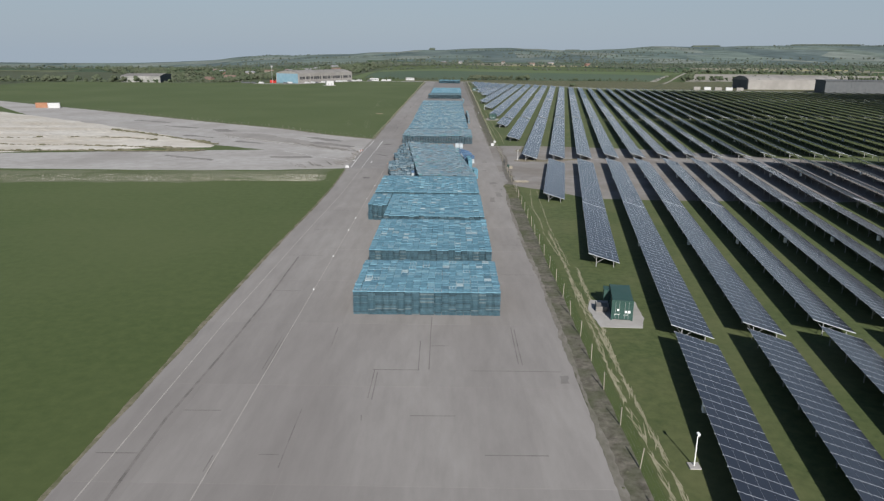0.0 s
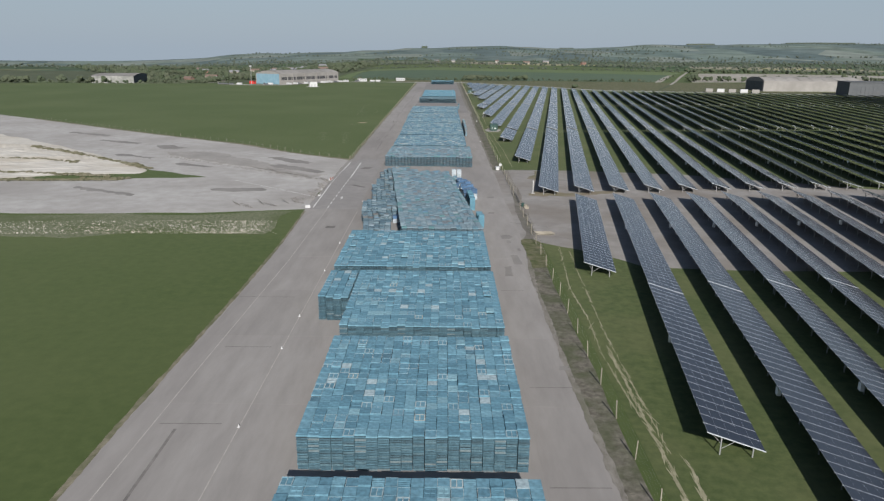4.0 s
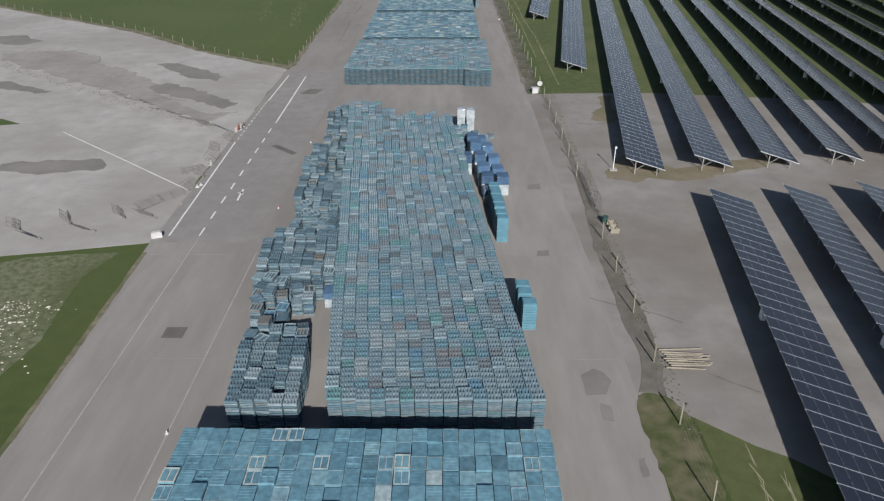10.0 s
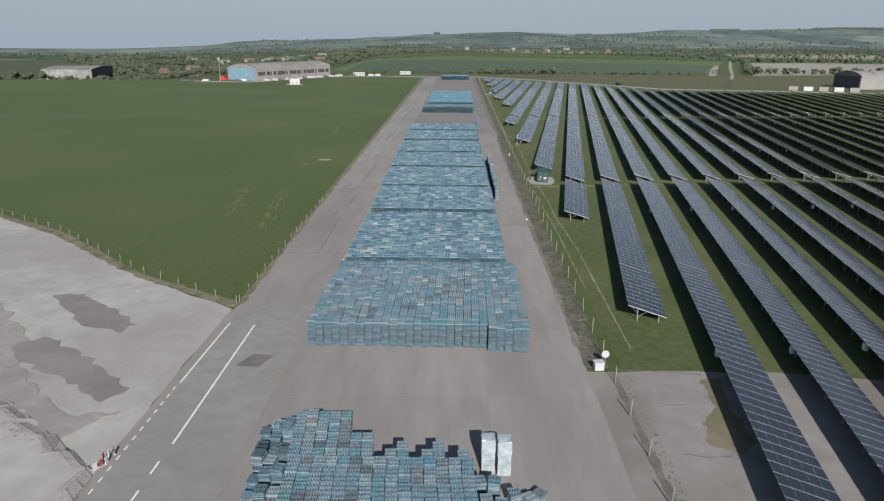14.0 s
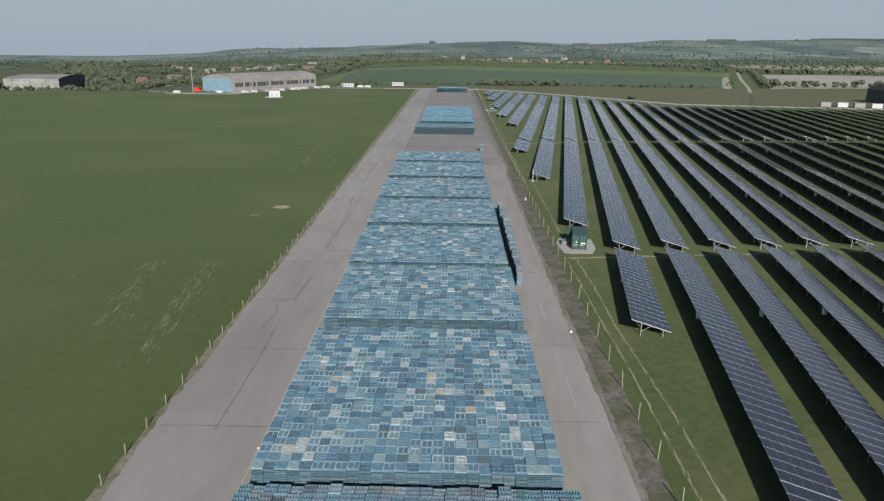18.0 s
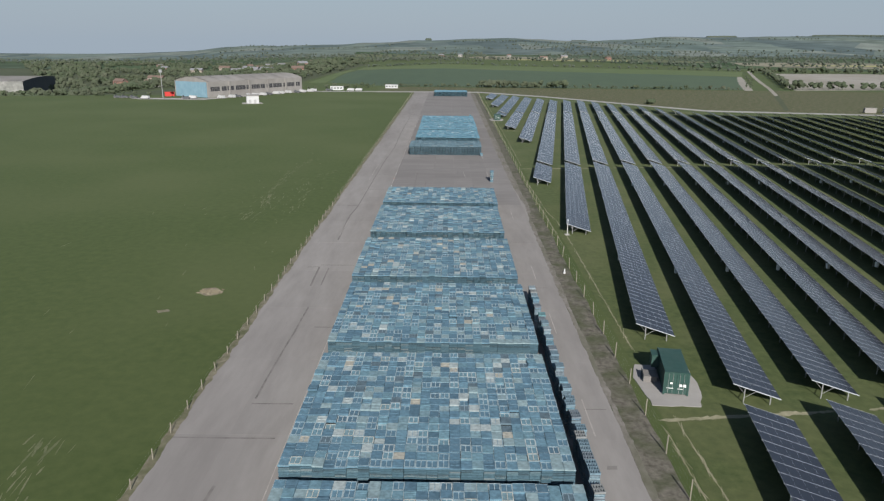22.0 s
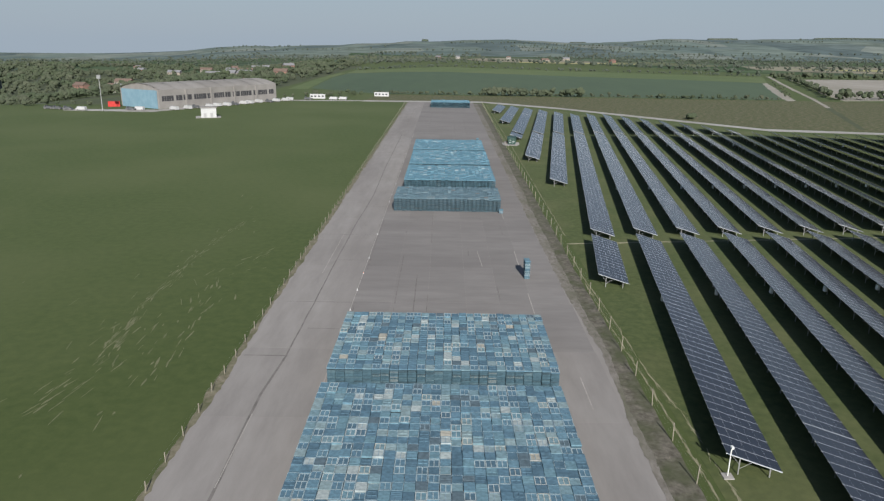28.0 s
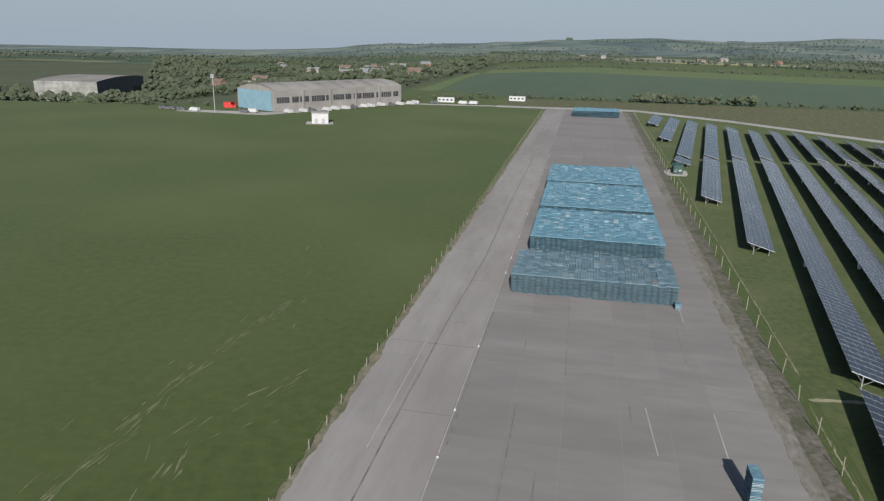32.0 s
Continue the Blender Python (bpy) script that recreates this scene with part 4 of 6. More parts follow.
for y, xa, xb in ((284.5, -30.0, -20.2), (301.4, -30.0, -19.9), (317.4, -30.2, -25.0), (334.8, -30.9, -21.2), (341.2, -25.1, -20.9), (361.0, -22.5, -19.7), (385.8, -28.2, -26.3), (386.9, -26.3, -20.8), (430.4, -30.6, -25.6), (303.7, 7.9, 10.7), (341.0, 8.6, 10.9), (377.1, 6.7, 9.7), (402.0, 6.0, 10.6), (286.4, 6.0, 10.8)):
    joint(0.2 if xa < 0 else 0.12, (xa, y), (xb, y + 0.05))
# the open stretch past the blue blocks
joint(0.19, (-25.6, 430.5), (-25.4, 468), (-25.2, 492), (-24.4, 522), (-24.9, 560), (-24.8, 640))
joint(0.16, (-19.6, 463.2), (-19.8, 481.1), (-19.7, 496.5))
joint(0.11, (-19.5, 442), (-19.7, 447))
joint(0.11, (-14.0, 442.5), (-14.0, 446.3))
joint(0.15, (-14.0, 448.1), (-14.1, 472.2))
joint(0.16, (-11.2, 442.7), (-11.3, 460.9))
joint(0.12, (-9.4, 479.8), (-9.5, 491.6), (-9.5, 503.9))
for x, ya, yb in ((-14.5, 484.6, 488.7), (-9.4, 445.0, 451.7), (-2.7, 471.5, 476.7), (4.4, 486, 497), (1.2, 450, 456), (-14.2, 612, 640), (-8.8, 618, 660), (-3.0, 610, 700), (1.8, 640, 720), (-14.3, 670, 740), (-24.8, 650, 760)):
    joint(0.1, (x, ya), (x, yb))
for y, xa, xb in ((448.3, -29.4, -14.9), (438.7, -24.7, -20.5), (484.6, -31.0, -20.4), (468.4, -25.3, -19.8), (491.9, -24.9, -22.6), (509.0, -25.1, -19.7), (465.8, -19.5, -17.1), (525.0, -30.0, -20.0), (541.3, -26.0, -20.2), (557.6, -30.3, -20.1), (590.2, -30.0, -24.9), (476.0, 7.0, 10.4), (500.6, 6.4, 10.2), (533.2, 7.0, 10.3), (622.6, -16.0, 4.2), (640.0, -26.0, -6.0), (672.4, -20.0, 3.0), (705.0, -18.0, 6.5)):
    joint(0.11, (xa, y), (xb, y - 0.05))
for k, (line, wd) in enumerate(JOINTS):
    mark("sealed_joint", [line], wd, 0.0375 + 0.0004 * (k % 4), M_BAND, "dark sealed joint in the concrete", "joint")
RAG = "ragged remains of old tarmac on the apron"
sheet("tar_patch", [(-101.5, 289), (-96.7, 290), (-89.1, 284), (-92, 280), (-97, 281.5)], 0.03, M_PATCH, RAG, "patch", wobble=1.0, step=1.0, seed=51)
sheet("tar_patch", [(-92, 273), (-84, 274), (-78, 275.5), (-72.4, 271), (-68, 264), (-62, 261), (-54.5, 253.3), (-45.7, 239.5), (-39, 234), (-33.6, 234.3), (-37, 227), (-44, 234), (-56.5, 245), (-73.7, 256), (-88, 266)], 0.07, M_RAGGED, RAG, "patch", wobble=1.3, step=0.8, seed=52, thick=0.1)
sheet("tar_patch", [(-57, 264), (-53, 264.6), (-41, 254.7), (-42, 251.8), (-48.4, 254.7)], 0.031, M_PATCH, RAG, "patch", wobble=0.9, step=1.0, seed=53)
sheet("tar_patch", [(-52.4, 247.8), (-50.4, 250.5), (-41.6, 245.2), (-34.8, 238.7), (-36.4, 235.8), (-41.5, 239.2), (-46, 242)], 0.075, M_PATCH, RAG, "patch", wobble=0.8, step=0.9, seed=54, thick=0.1)
sheet("tar_patch", [(-58, 212.8), (-53.8, 213.6), (-46, 214.7), (-44.3, 211.4), (-51.6, 209.4), (-57, 210.7)], 0.03, M_PATCH, RAG, "patch", wobble=0.7, step=1.0, seed=55)
for k, (x, y, a, e) in enumerate(((-118, 296, 9, 3), (-98, 262, 7, 3), (-74, 246, 6, 2.5), (-140, 318, 10, 4), (-82, 208, 9, 2))):
    sheet("tar_patch", [(x - a, y + 0.5 * a), (x + a, y - 0.5 * a), (x + a, y - 0.5 * a + e), (x - a, y + 0.5 * a + e)], 0.0302 + 0.0004 * k, M_PATCH, RAG, "patch", wobble=1.2, step=1.2, seed=60 + k)
sheet("tar_patch", [(-25.2, 219.5), (-24.4, 219.95), (-21.1, 216.8), (-21.7, 216.2)], 0.044, M_TAR, "dark repaired trench in the lane", "patch")
sheet("tar_patch", [(-25.8, 244.0), (-24.6, 247), (-22.3, 246.6), (-23.2, 243.8)], 0.044, M_TAR, "dark repair patch in the lane", "patch")
sheet("tar_patch", [(-24.3, 176.0), (-22.6, 176), (-22.6, 177.5), (-24.3, 177.5)], 0.044, M_TAR, "dark repair patch in the lane", "patch")
for k, pts in enumerate(([(8.5, 171.6), (9.5, 172.3), (10.2, 171.9), (10.6, 170.9), (9.9, 169.4), (8.5, 169.3)], [(9.3, 168.5), (10.0, 168.2), (9.9, 166.6), (9.2, 166.8)], [(9.1, 159.1), (10.3, 159.1), (10.6, 154.0), (9.3, 154.0)])):
    sheet("tar_patch", pts, 0.0442, M_PATCH, "dark repair patch in the concrete", "patch", wobble=0.06, step=0.5, seed=80 + k)
for x, y, a, e in ((8.0, 150.5, 0.7, 2.6), (10.9, 162.6, 0.22, 0.8), (8.8, 206, 0.9, 0.9), (7.9, 190, 0.7, 0.6), (10.4, 62, 0.5, 0.9), (11.0, 117, 0.6, 0.5), (9.2, 331, 0.5, 0.3)):
    sheet("stain", [(x - a, y - e), (x + a * 0.8, y - e * 0.9), (x + a, y + e), (x - a * 0.7, y + e * 0.8)], 0.0445, M_PATCH, "dark oily stain on the concrete", "stain", wobble=0.25, step=0.5, seed=int(y))

# bare ground inside the fence and in the mown field
M_STRAW = surf("straw_track", (0.2, 0.19, 0.12), (0.36, 0.33, 0.23), 1.2, (0.12, 0.125, 0.06), 0.4, 0.5)
M_SCAR = surf("dry_scrape", (0.11, 0.12, 0.058), (0.185, 0.185, 0.11), 1.5, (0.065, 0.085, 0.033), 0.3, 0.85)


def worn_line(label, pts, spread, n, wd, seed, name="worn_track"):
    """A faint track of many short bare scrapes along a line."""
    r = random.Random(seed)
    w = Build()
    total = sum(math.dist(a, c) for a, c in zip(pts, pts[1:]))
    for k in range(n):
        d = r.random() * total
        for a, c in zip(pts, pts[1:]):
            s = math.dist(a, c)
            if d <= s:
                break
            d -= s
        x, y = a[0] + (c[0] - a[0]) * d / s + r.gauss(0, spread), a[1] + (c[1] - a[1]) * d / s
        q, ln, ww = math.atan2(c[1] - a[1], c[0] - a[0]) + r.gauss(0, 0.12), r.uniform(0.4, 2.0), wd * r.uniform(0.35, 1.1)
        out = []
        for i in range(9):
            o = 2 * math.pi * i / 9
            u_, v_ = ln * math.cos(o) * r.uniform(0.6, 1.1), ww * math.sin(o) * r.uniform(0.4, 1.4)
            out.append((x + u_ * math.cos(q) - v_ * math.sin(q), y + u_ * math.sin(q) + v_ * math.cos(q), 0.018 + 0.00006 * k))
        w.face(out)
    return thing(name, label, "track", kind="stuff", me=w.mesh(name, M_STRAW if name == "worn_track" else M_SCAR))


worn_line("dry wheel tracks worn in the grass", [(16.4, 30), (16.45, 70), (16.4, 92), (16.9, 122)], 0.1, 330, 0.075, 21)
worn_line("dry wheel tracks worn in the grass", [(15.4, 32), (15.5, 66), (16.0, 82), (16.3, 95)], 0.12, 150, 0.08, 22)
worn_line("dry wheel tracks worn in the grass", [(16.5, 66), (17.2, 77.5), (17.5, 86), (18.2, 100)], 0.12, 150, 0.08, 23)
for k, pts in enumerate((
        [(17.2, 100), (17.5, 128), (18.0, 137), (18.6, 150), (19.4, 162)], [(16.4, 105), (15.8, 121), (16.4, 131), (16.1, 143), (18.0, 164)],
        [(17.9, 250), (18.2, 288), (17.5, 310), (17.7, 324), (17.4, 340)], [(16.2, 270), (16.3, 298), (16.0, 311), (15.8, 338)],
        [(17.2, 356), (17.6, 400), (17.4, 418), (16.4, 427), (16.1, 445), (15.4, 462), (15.7, 478)], [(15.9, 400), (15.7, 424), (15.4, 433), (15.2, 444), (15.2, 458)],
        [(16.6, 485), (17.4, 610), (18.0, 790)])):
    worn_line("thin line of dry soil over a cable trench", pts, 0.03, int(sum(math.dist(a, c) for a, c in zip(pts, pts[1:])) * 2.2), 0.05, 200 + k)
worn_line("worn track between the solar rows", [(16.5, 480.6), (70, 487.4), (160, 498.5)], 0.1, 420, 0.35, 24)
worn_line("worn track between the solar rows", [(17, 339.2), (70, 346.0), (160, 357.5)], 0.1, 200, 0.3, 26)
sheet("brown_soil", [(17.8, 208.5), (21, 207.2), (27, 207.8), (34, 210.2), (42, 214), (41, 216.5), (33, 213.5), (27, 211.5), (25, 214), (22.5, 218), (20.2, 214.5)], 0.0305, M_SOILB, "brown soil and dry grass washed over the old concrete", "soil", wobble=0.8, step=0.9, seed=71)
sheet("brown_soil", [(20.2, 230.5), (22.5, 229), (24.5, 231), (24.6, 238), (25.6, 243), (23.4, 242.5), (22.6, 236.5), (20.6, 234)], 0.0305, M_SOILB, "brown soil and dry grass washed over the old concrete", "soil", wobble=0.6, step=0.6, seed=72)
for k, line in enumerate(([(17.2, 237.6), (18.8, 237.2), (21.0, 237.4)], [(17.6, 229.0), (19.4, 228.5), (21.6, 228.8)], [(15.4, 244.4), (19, 244.3), (24, 243.7)], [(17.9, 171.9), (19.3, 170.8), (21.0, 169.7)], [(11.0, 182.0), (13.1, 180.9), (16.2, 179.6), (18, 178.3)])):
    mark("slab_crack", [line], 0.13, 0.0335 + 0.0004 * k, M_BAND, "dark weedy crack between old slabs", "crack")
scar = Build()
for k in range(240):
    if k < 200:
        t = rj.random()
        x, y = (-38.0 - 3.8 * t + rj.gauss(0, 0.9), 297 + 38 * t) if k < 120 else (-46.5 - 5 * t + rj.gauss(0, 1.2), 308 + 26 * t)
    elif k < 222:
        x, y = rj.uniform(-75, -36), rj.uniform(320, 470)
    else:
        x, y = rj.uniform(-60, -40), rj.uniform(420, 520)
    a, ln, wd = radians(96 + rj.gauss(0, 6)), rj.uniform(0.3, 2.0), rj.uniform(0.04, 0.13)
    pts = []
    for i in range(12):
        q = 2 * math.pi * i / 12
        u, v = ln * math.cos(q) * rj.uniform(0.7, 1.1), wd * math.sin(q) * rj.uniform(0.4, 1.3)
        pts.append((x + u * math.cos(a) - v * math.sin(a), y + u * math.sin(a) + v * math.cos(a), 0.01 + 0.00006 * k))
    scar.face(pts)
worn_line("pale dry scrapes in the mown grass", [(-46.5, 428), (-49.0, 446), (-50.0, 468), (-49.3, 480), (-47.4, 496)], 0.5, 130, 0.1, 71, "grass_scrapes")
worn_line("pale dry scrapes in the mown grass", [(-48.5, 417), (-46.5, 426), (-46.8, 440)], 1.6, 50, 0.13, 72, "grass_scrapes")
worn_line("pale dry scrapes in the mown grass", [(-38.4, 414), (-40.8, 446), (-43.5, 458), (-38.5, 474)], 1.8, 60, 0.14, 73, "grass_scrapes")
thing("bare_scars", "pale dry scrapes in the mown grass", "soil", kind="stuff", me=scar.mesh("bare_scars", M_SCAR))
sheet("bare_patch", [(-41.8, 373.2), (-41.5, 375.0), (-40.0, 375.4), (-38.2, 373.5), (-39.2, 372.2), (-40.4, 372.0)], 0.016, M_SOILB, "small dry bare patch in the grass", "soil", wobble=0.2, step=0.5, seed=31)
sheet("bare_patch", [(-45, 366), (-43.6, 366.6), (-43.0, 365.8), (-44.4, 365.2)], 0.016, M_DIRT, "small dry bare patch in the grass", "soil", wobble=0.2, step=0.5, seed=32)

# ---- chalk spoil in the grass wedge ----
bm = bmesh.new()
grid = {}
NXC, NYC = 120, 46
for j in range(NYC + 1):
    for i in range(NXC + 1):
        u, v = i / NXC, j / NYC
        x = -82 - 260 * u
        lo_y, hi_y = 234 - 22 * min(1, u * 4) + 10 * u, 236 + 200 * u ** 0.85
        y = lo_y + (hi_y - lo_y) * v
        edge = min(1.0, 6 * v, 6 * (1 - v), 14 * u + 0.02)
        z = 0.02 + 0.55 * edge * (0.35 + 0.7 * abs(noise.noise((x * 0.05, y * 0.16, 1))) + 0.35 * noise.noise((x * 0.2, y * 0.45, 4)))
        if edge <= 0.02:
            z = -0.05
        grid[i, j] = bm.verts.new((x, y + noise.noise((x * 0.1, y * 0.1, 9)) * 2, z))
for j in range(NYC):
    for i in range(NXC):
        bm.faces.new((grid[i, j], grid[i + 1, j], grid[i + 1, j + 1], grid[i, j + 1]))
bmesh.ops.recalc_face_normals(bm, faces=bm.faces)
me = bpy.data.meshes.new("chalk_mound")
bm.to_mesh(me)
bm.free()
me.materials.append(M_CHALK)
thing("chalk_mound", "low spread mound of white chalk spoil", "chalk mound", me=me)


# ---- fences ----
def fence(label, points, spacing, height, thick, wires, name="fence"):
    """Posts along a polyline with thin wires between them."""
    f = thing(name, label, "fence")
    pm = Build()
    pm.box(-thick / 2, thick / 2, -thick / 2, thick / 2, 0, height)
    pm = pm.mesh("post", M_POST)
    line = []
    for a, c in zip(points, points[1:]):
        n = max(1, round(math.dist(a, c) / spacing))
        line += [(a[0] + (c[0] - a[0]) * i / n, a[1] + (c[1] - a[1]) * i / n) for i in range(n)]
    line.append(points[-1])
    for x, y in line:
        part("post", pm, f, m=pose(x + rj.uniform(-0.05, 0.05), y, 0, rj.gauss(0, 2), rj.gauss(0, 2), rj.uniform(0, 90)))
    w = Build()
    for z in wires:
        for a, c in zip(line, line[1:]):
            w.tube((*a, z), (*c, z), 0.0025, sides=3)
    part("wire", w.mesh("wire", M_GALV), f, "thin strained wire", kind="stuff")
    return f


fence("tall timber post and wire fence round the solar farm", [(fence_r(y), y) for y in (-20, 100, 193)], 6.65, 1.9, 0.085, (0.4, 0.9, 1.4, 1.85))
fence("tall timber post and wire fence round the solar farm", [(fence_r(y) , y) for y in (209, 300, 500, 797)], 6.65, 1.9, 0.085, (0.4, 0.9, 1.4, 1.85))
fence("low timber post fence along the field", [(fence_l(y), y) for y in (262.5, 400, 600, 800)], 4.25, 1.1, 0.075, (0.5, 1.0))
fence("low timber post fence along the apron", [(-31.2, 262.0), (-48.7, 273.6), (-73.6, 295.8), (-121, 326.5), (-194, 378.5)], 4.4, 1.1, 0.075, (0.5, 1.0))

# leaning mesh panels where the fence is open
M_RUSTY = surf("dull_steel", (0.12, 0.11, 0.1), (0.22, 0.2, 0.18), 3.0, rough=0.6)


def mesh_panel(m, label, length=3.4, height=1.9, group="mesh panels"):
    t = thing("mesh_panel", label, "fence panel", m=m, group=group)
    fr = Build()
    for a, c in (((0, 0, 0), (length, 0, 0)), ((0, 0, height), (length, 0, height)), ((0, 0, 0), (0, 0, height)), ((length, 0, 0), (length, 0, height)), ((length / 2, 0, 0), (length / 2, 0, height))):
        fr.tube(a, c, 0.022, sides=5)
    part("panel_frame", fr.mesh("panel_frame", M_RUSTY), t)
    w = Build()
    for i in range(1, 17):
        w.tube((i * length / 17, 0, 0), (i * length / 17, 0, height), 0.006, sides=3)
    for i in range(1, 6):
        w.tube((0, 0, i * height / 6), (length, 0, i * height / 6), 0.006, sides=3)
    part("wire_mesh", w.mesh("wire_mesh", M_RUSTY), t, "thin wire mesh", kind="stuff")
    foot = Build()
    foot.box(-0.3, 0.3, -0.12, 0.12, 0, 0.13)
    part("foot", foot.mesh("foot", M_PATCH), t, "dark rubber foot")
    return t


for i in range(4):
    mesh_panel(pose(15.0 + 0.05 * i, 197.6 + i * 3.0, 0.03, 0, 0, 88), "upright steel mesh fence panel", 2.9, 2.0)
for i in range(8):                                # the broken line over the apron
    x, y = -32.0 - i * 3.15, 225.3 + i * 2.5
    mesh_panel(pose(x, y, 0.04, -66 + rj.uniform(-14, 14), rj.uniform(-5, 5), 141 + rj.uniform(-9, 9)), "bent steel mesh fence panel half fallen over", 3.2, 1.5)
for x, y, tilt, turn in ((-31.0, 221.2, -60, 84), (-31.6, 217.6, -70, 100), (-31.1, 213.0, -52, 86), (-30.9, 208.8, -64, 92), (-33.6, 209.6, -76, 40), (-31.3, 204.6, -60, 80), (-33.4, 201.6, -66, 46), (-34.8, 199.4, -72, 60)):
    mesh_panel(pose(x, y, 0.04, tilt, rj.uniform(-5, 5), turn), "bent steel mesh fence panel half fallen over", 2.9, 1.5)


def lumps(name, label, category, n, place, size, material, seed):
    """Loose stones or clods strewn over an area."""
    r = random.Random(seed)
    w = Build()
    for k in range(n):
        x, y, z = place(r)
        s = size * r.uniform(0.4, 1.3) * (2.0 if r.random() < 0.06 else 1.0)
        q = len(w.v)
        w.v.extend([(x + a * s * r.uniform(0.7, 1.3), y + b_ * s * r.uniform(0.7, 1.3), z + c * s * 0.6) for a, b_, c in ((-1, -0.6, 0), (0.9, -0.8, 0), (1, 0.7, 0), (-0.8, 0.9, 0), (-0.4, -0.3, 1), (0.5, 0.3, 0.9))])
        w.f.extend([tuple(q + i for i in f) for f in ((0, 1, 5, 4), (1, 2, 5), (2, 3, 4, 5), (3, 0, 4))])
    w.mi, w.tone = [0] * len(w.f), [0.0] * len(w.f)
    return thing(name, label, category, kind="stuff", me=w.mesh(name, material))


def strewn(y0, y1, xa, xb, z=0.04):
    return lambda r: (lambda y: (xa(y) + (xb(y) - xa(y)) * r.random(), y, z))(r.uniform(y0, y1))


lumps("rubble", "stones and broken concrete along the verge", "rubble", 1500, strewn(20, 164, lambda y: edge_r(y) + 0.2, lambda y: fence_r(y) - 0.1), 0.045, M_VERGE, 1)
lumps("rubble", "stones and broken concrete along the verge", "rubble", 2600, strewn(247, 640, lambda y: edge_r(y) + 0.2, lambda y: fence_r(y) - 0.1), 0.05, M_VERGE, 2)
lumps("rubble", "stones and broken concrete along the open fence line", "rubble", 1100, strewn(165, 244, lambda y: 14.1 + 0.01 * (y - 165), lambda y: 15.4 + 0.01 * (y - 165), 0.05), 0.06, M_VERGE, 3)
lumps("rubble", "broken tarmac and stones along the apron edge", "rubble", 420, strewn(200, 229, lambda y: -32.6, lambda y: -30.9), 0.06, M_TAXI, 4)
lumps("rubble", "peeled tarmac lumps along the ragged apron step", "rubble", 520, lambda r: (lambda t: (-36.5 - 52 * t + r.gauss(0, 0.5), 227.5 + 37 * t + r.gauss(0, 0.6), 0.03))(r.random()), 0.1, M_PATCH, 5)
def beside(pts, spread):
    """Places strewn along a polyline of (x, y)."""
    def place(r):
        a, c = r.choice(list(zip(pts, pts[1:])))
        t = r.random()
        return a[0] + (c[0] - a[0]) * t + r.gauss(0, spread), a[1] + (c[1] - a[1]) * t + r.gauss(0, spread * 0.6), 0.12
    return place


M_TURF = surf("dark_turf", (0.06, 0.062, 0.032), (0.125, 0.115, 0.075), 1.0, (0.19, 0.175, 0.14), 0.2, 0.5)
for k, (pts, n) in enumerate((([(-84, 224.5), (-95, 222), (-122, 220.5), (-170, 217.5)], 620), ([(-90, 228), (-107, 231), (-130, 233.5), (-175, 232)], 420), ([(-109, 250), (-125, 256), (-140, 254.5), (-180, 250)], 300), ([(-84, 240.5), (-104.5, 256.5), (-122.5, 270), (-139, 281)], 520))):
    lumps("turf_clods", "dark clods of turned turf and soil across the chalk", "soil", n, beside(pts, 0.8), 0.5, M_TURF, 30 + k)
lumps("soil_clods", "clods of dug soil on the grass", "soil", 160, lambda r: (r.gauss(-40.2, 0.75), r.gauss(373.6, 0.65), 0.02), 0.16, M_SOILB, 8)
lumps("chalk_rubble", "white chalk lumps strewn in the grass", "rubble", 3000, lambda r: (lambda u, v: (-37.5 - 110 * u ** 1.7 + r.gauss(0, 1.8), 171.5 - 7 * u ** 2.2 + 10 * v ** 1.3, 0.015))(r.random(), r.random()), 0.075, M_CHALK, 6)

# ---- small things along the way ----
def cone(name, label, category, x, y, hh, r, material, tip=None):
    w = Build()
    w.box(-r * 1.3, r * 1.3, -r * 1.3, r * 1.3, 0, hh * 0.12)
    w.tube((0, 0, hh * 0.12), (0, 0, hh * 0.62), r, r * 0.62, 8)
    w.tube((0, 0, hh * 0.62), (0, 0, hh), r * 0.6, r * 0.25, 8, 1)
    return thing(name, label, category, m=pose(x, y, 0.03), group="runway markers", me=w.mesh(name, material, tip or material))


for y in (88.2, 104.4, 121.2, 131.0, 149.6, 165.4, 200.0, 220.7, 281, 430.0, 445.2, 453.3, 461.1, 469.5, 485.0, 513.6, 521.8, 535.7, 554.0, 571.0, 587, 603):
    cone("runway_marker", "small white marker cone on the concrete", "marker", -20.0, y, 0.29, 0.095, M_VAN, M_ORANGE if y in (461.1, 200.0, 281) else M_VAN)
cone("runway_marker", "small white and orange marker cone by the verge", "marker", 11.5, 307.8, 0.36, 0.13, M_WHITE, M_ORANGE)


def camera_pole(x, y, hh):
    t = thing("camera_pole", "white steel pole with a security camera on top", "pole", m=pose(x, y, 0.02))
    w = Build()
    w.tube((0, 0, 0.1), (0, 0, hh), 0.055, 0.045, 8)
    part("pole", w.mesh("pole", M_WHITE), t)
    w = Build()
    w.box(-0.09, 0.09, -0.26, 0.08, hh - 0.04, hh + 0.12)
    w.box(-0.11, 0.11, -0.29, 0.1, hh + 0.12, hh + 0.145)
    part("camera_housing", w.mesh("camera_housing", M_WHITE), t)
    w = Build()
    w.box(-0.45, 0.45, -0.45, 0.45, 0, 0.1)
    part("footing", w.mesh("footing", M_APRON), t, "square concrete footing")


for x, y in ((18.4, 47.1), (19.2, 211.2), (17.8, 407.8)):
    camera_pole(x, y, 2.9)


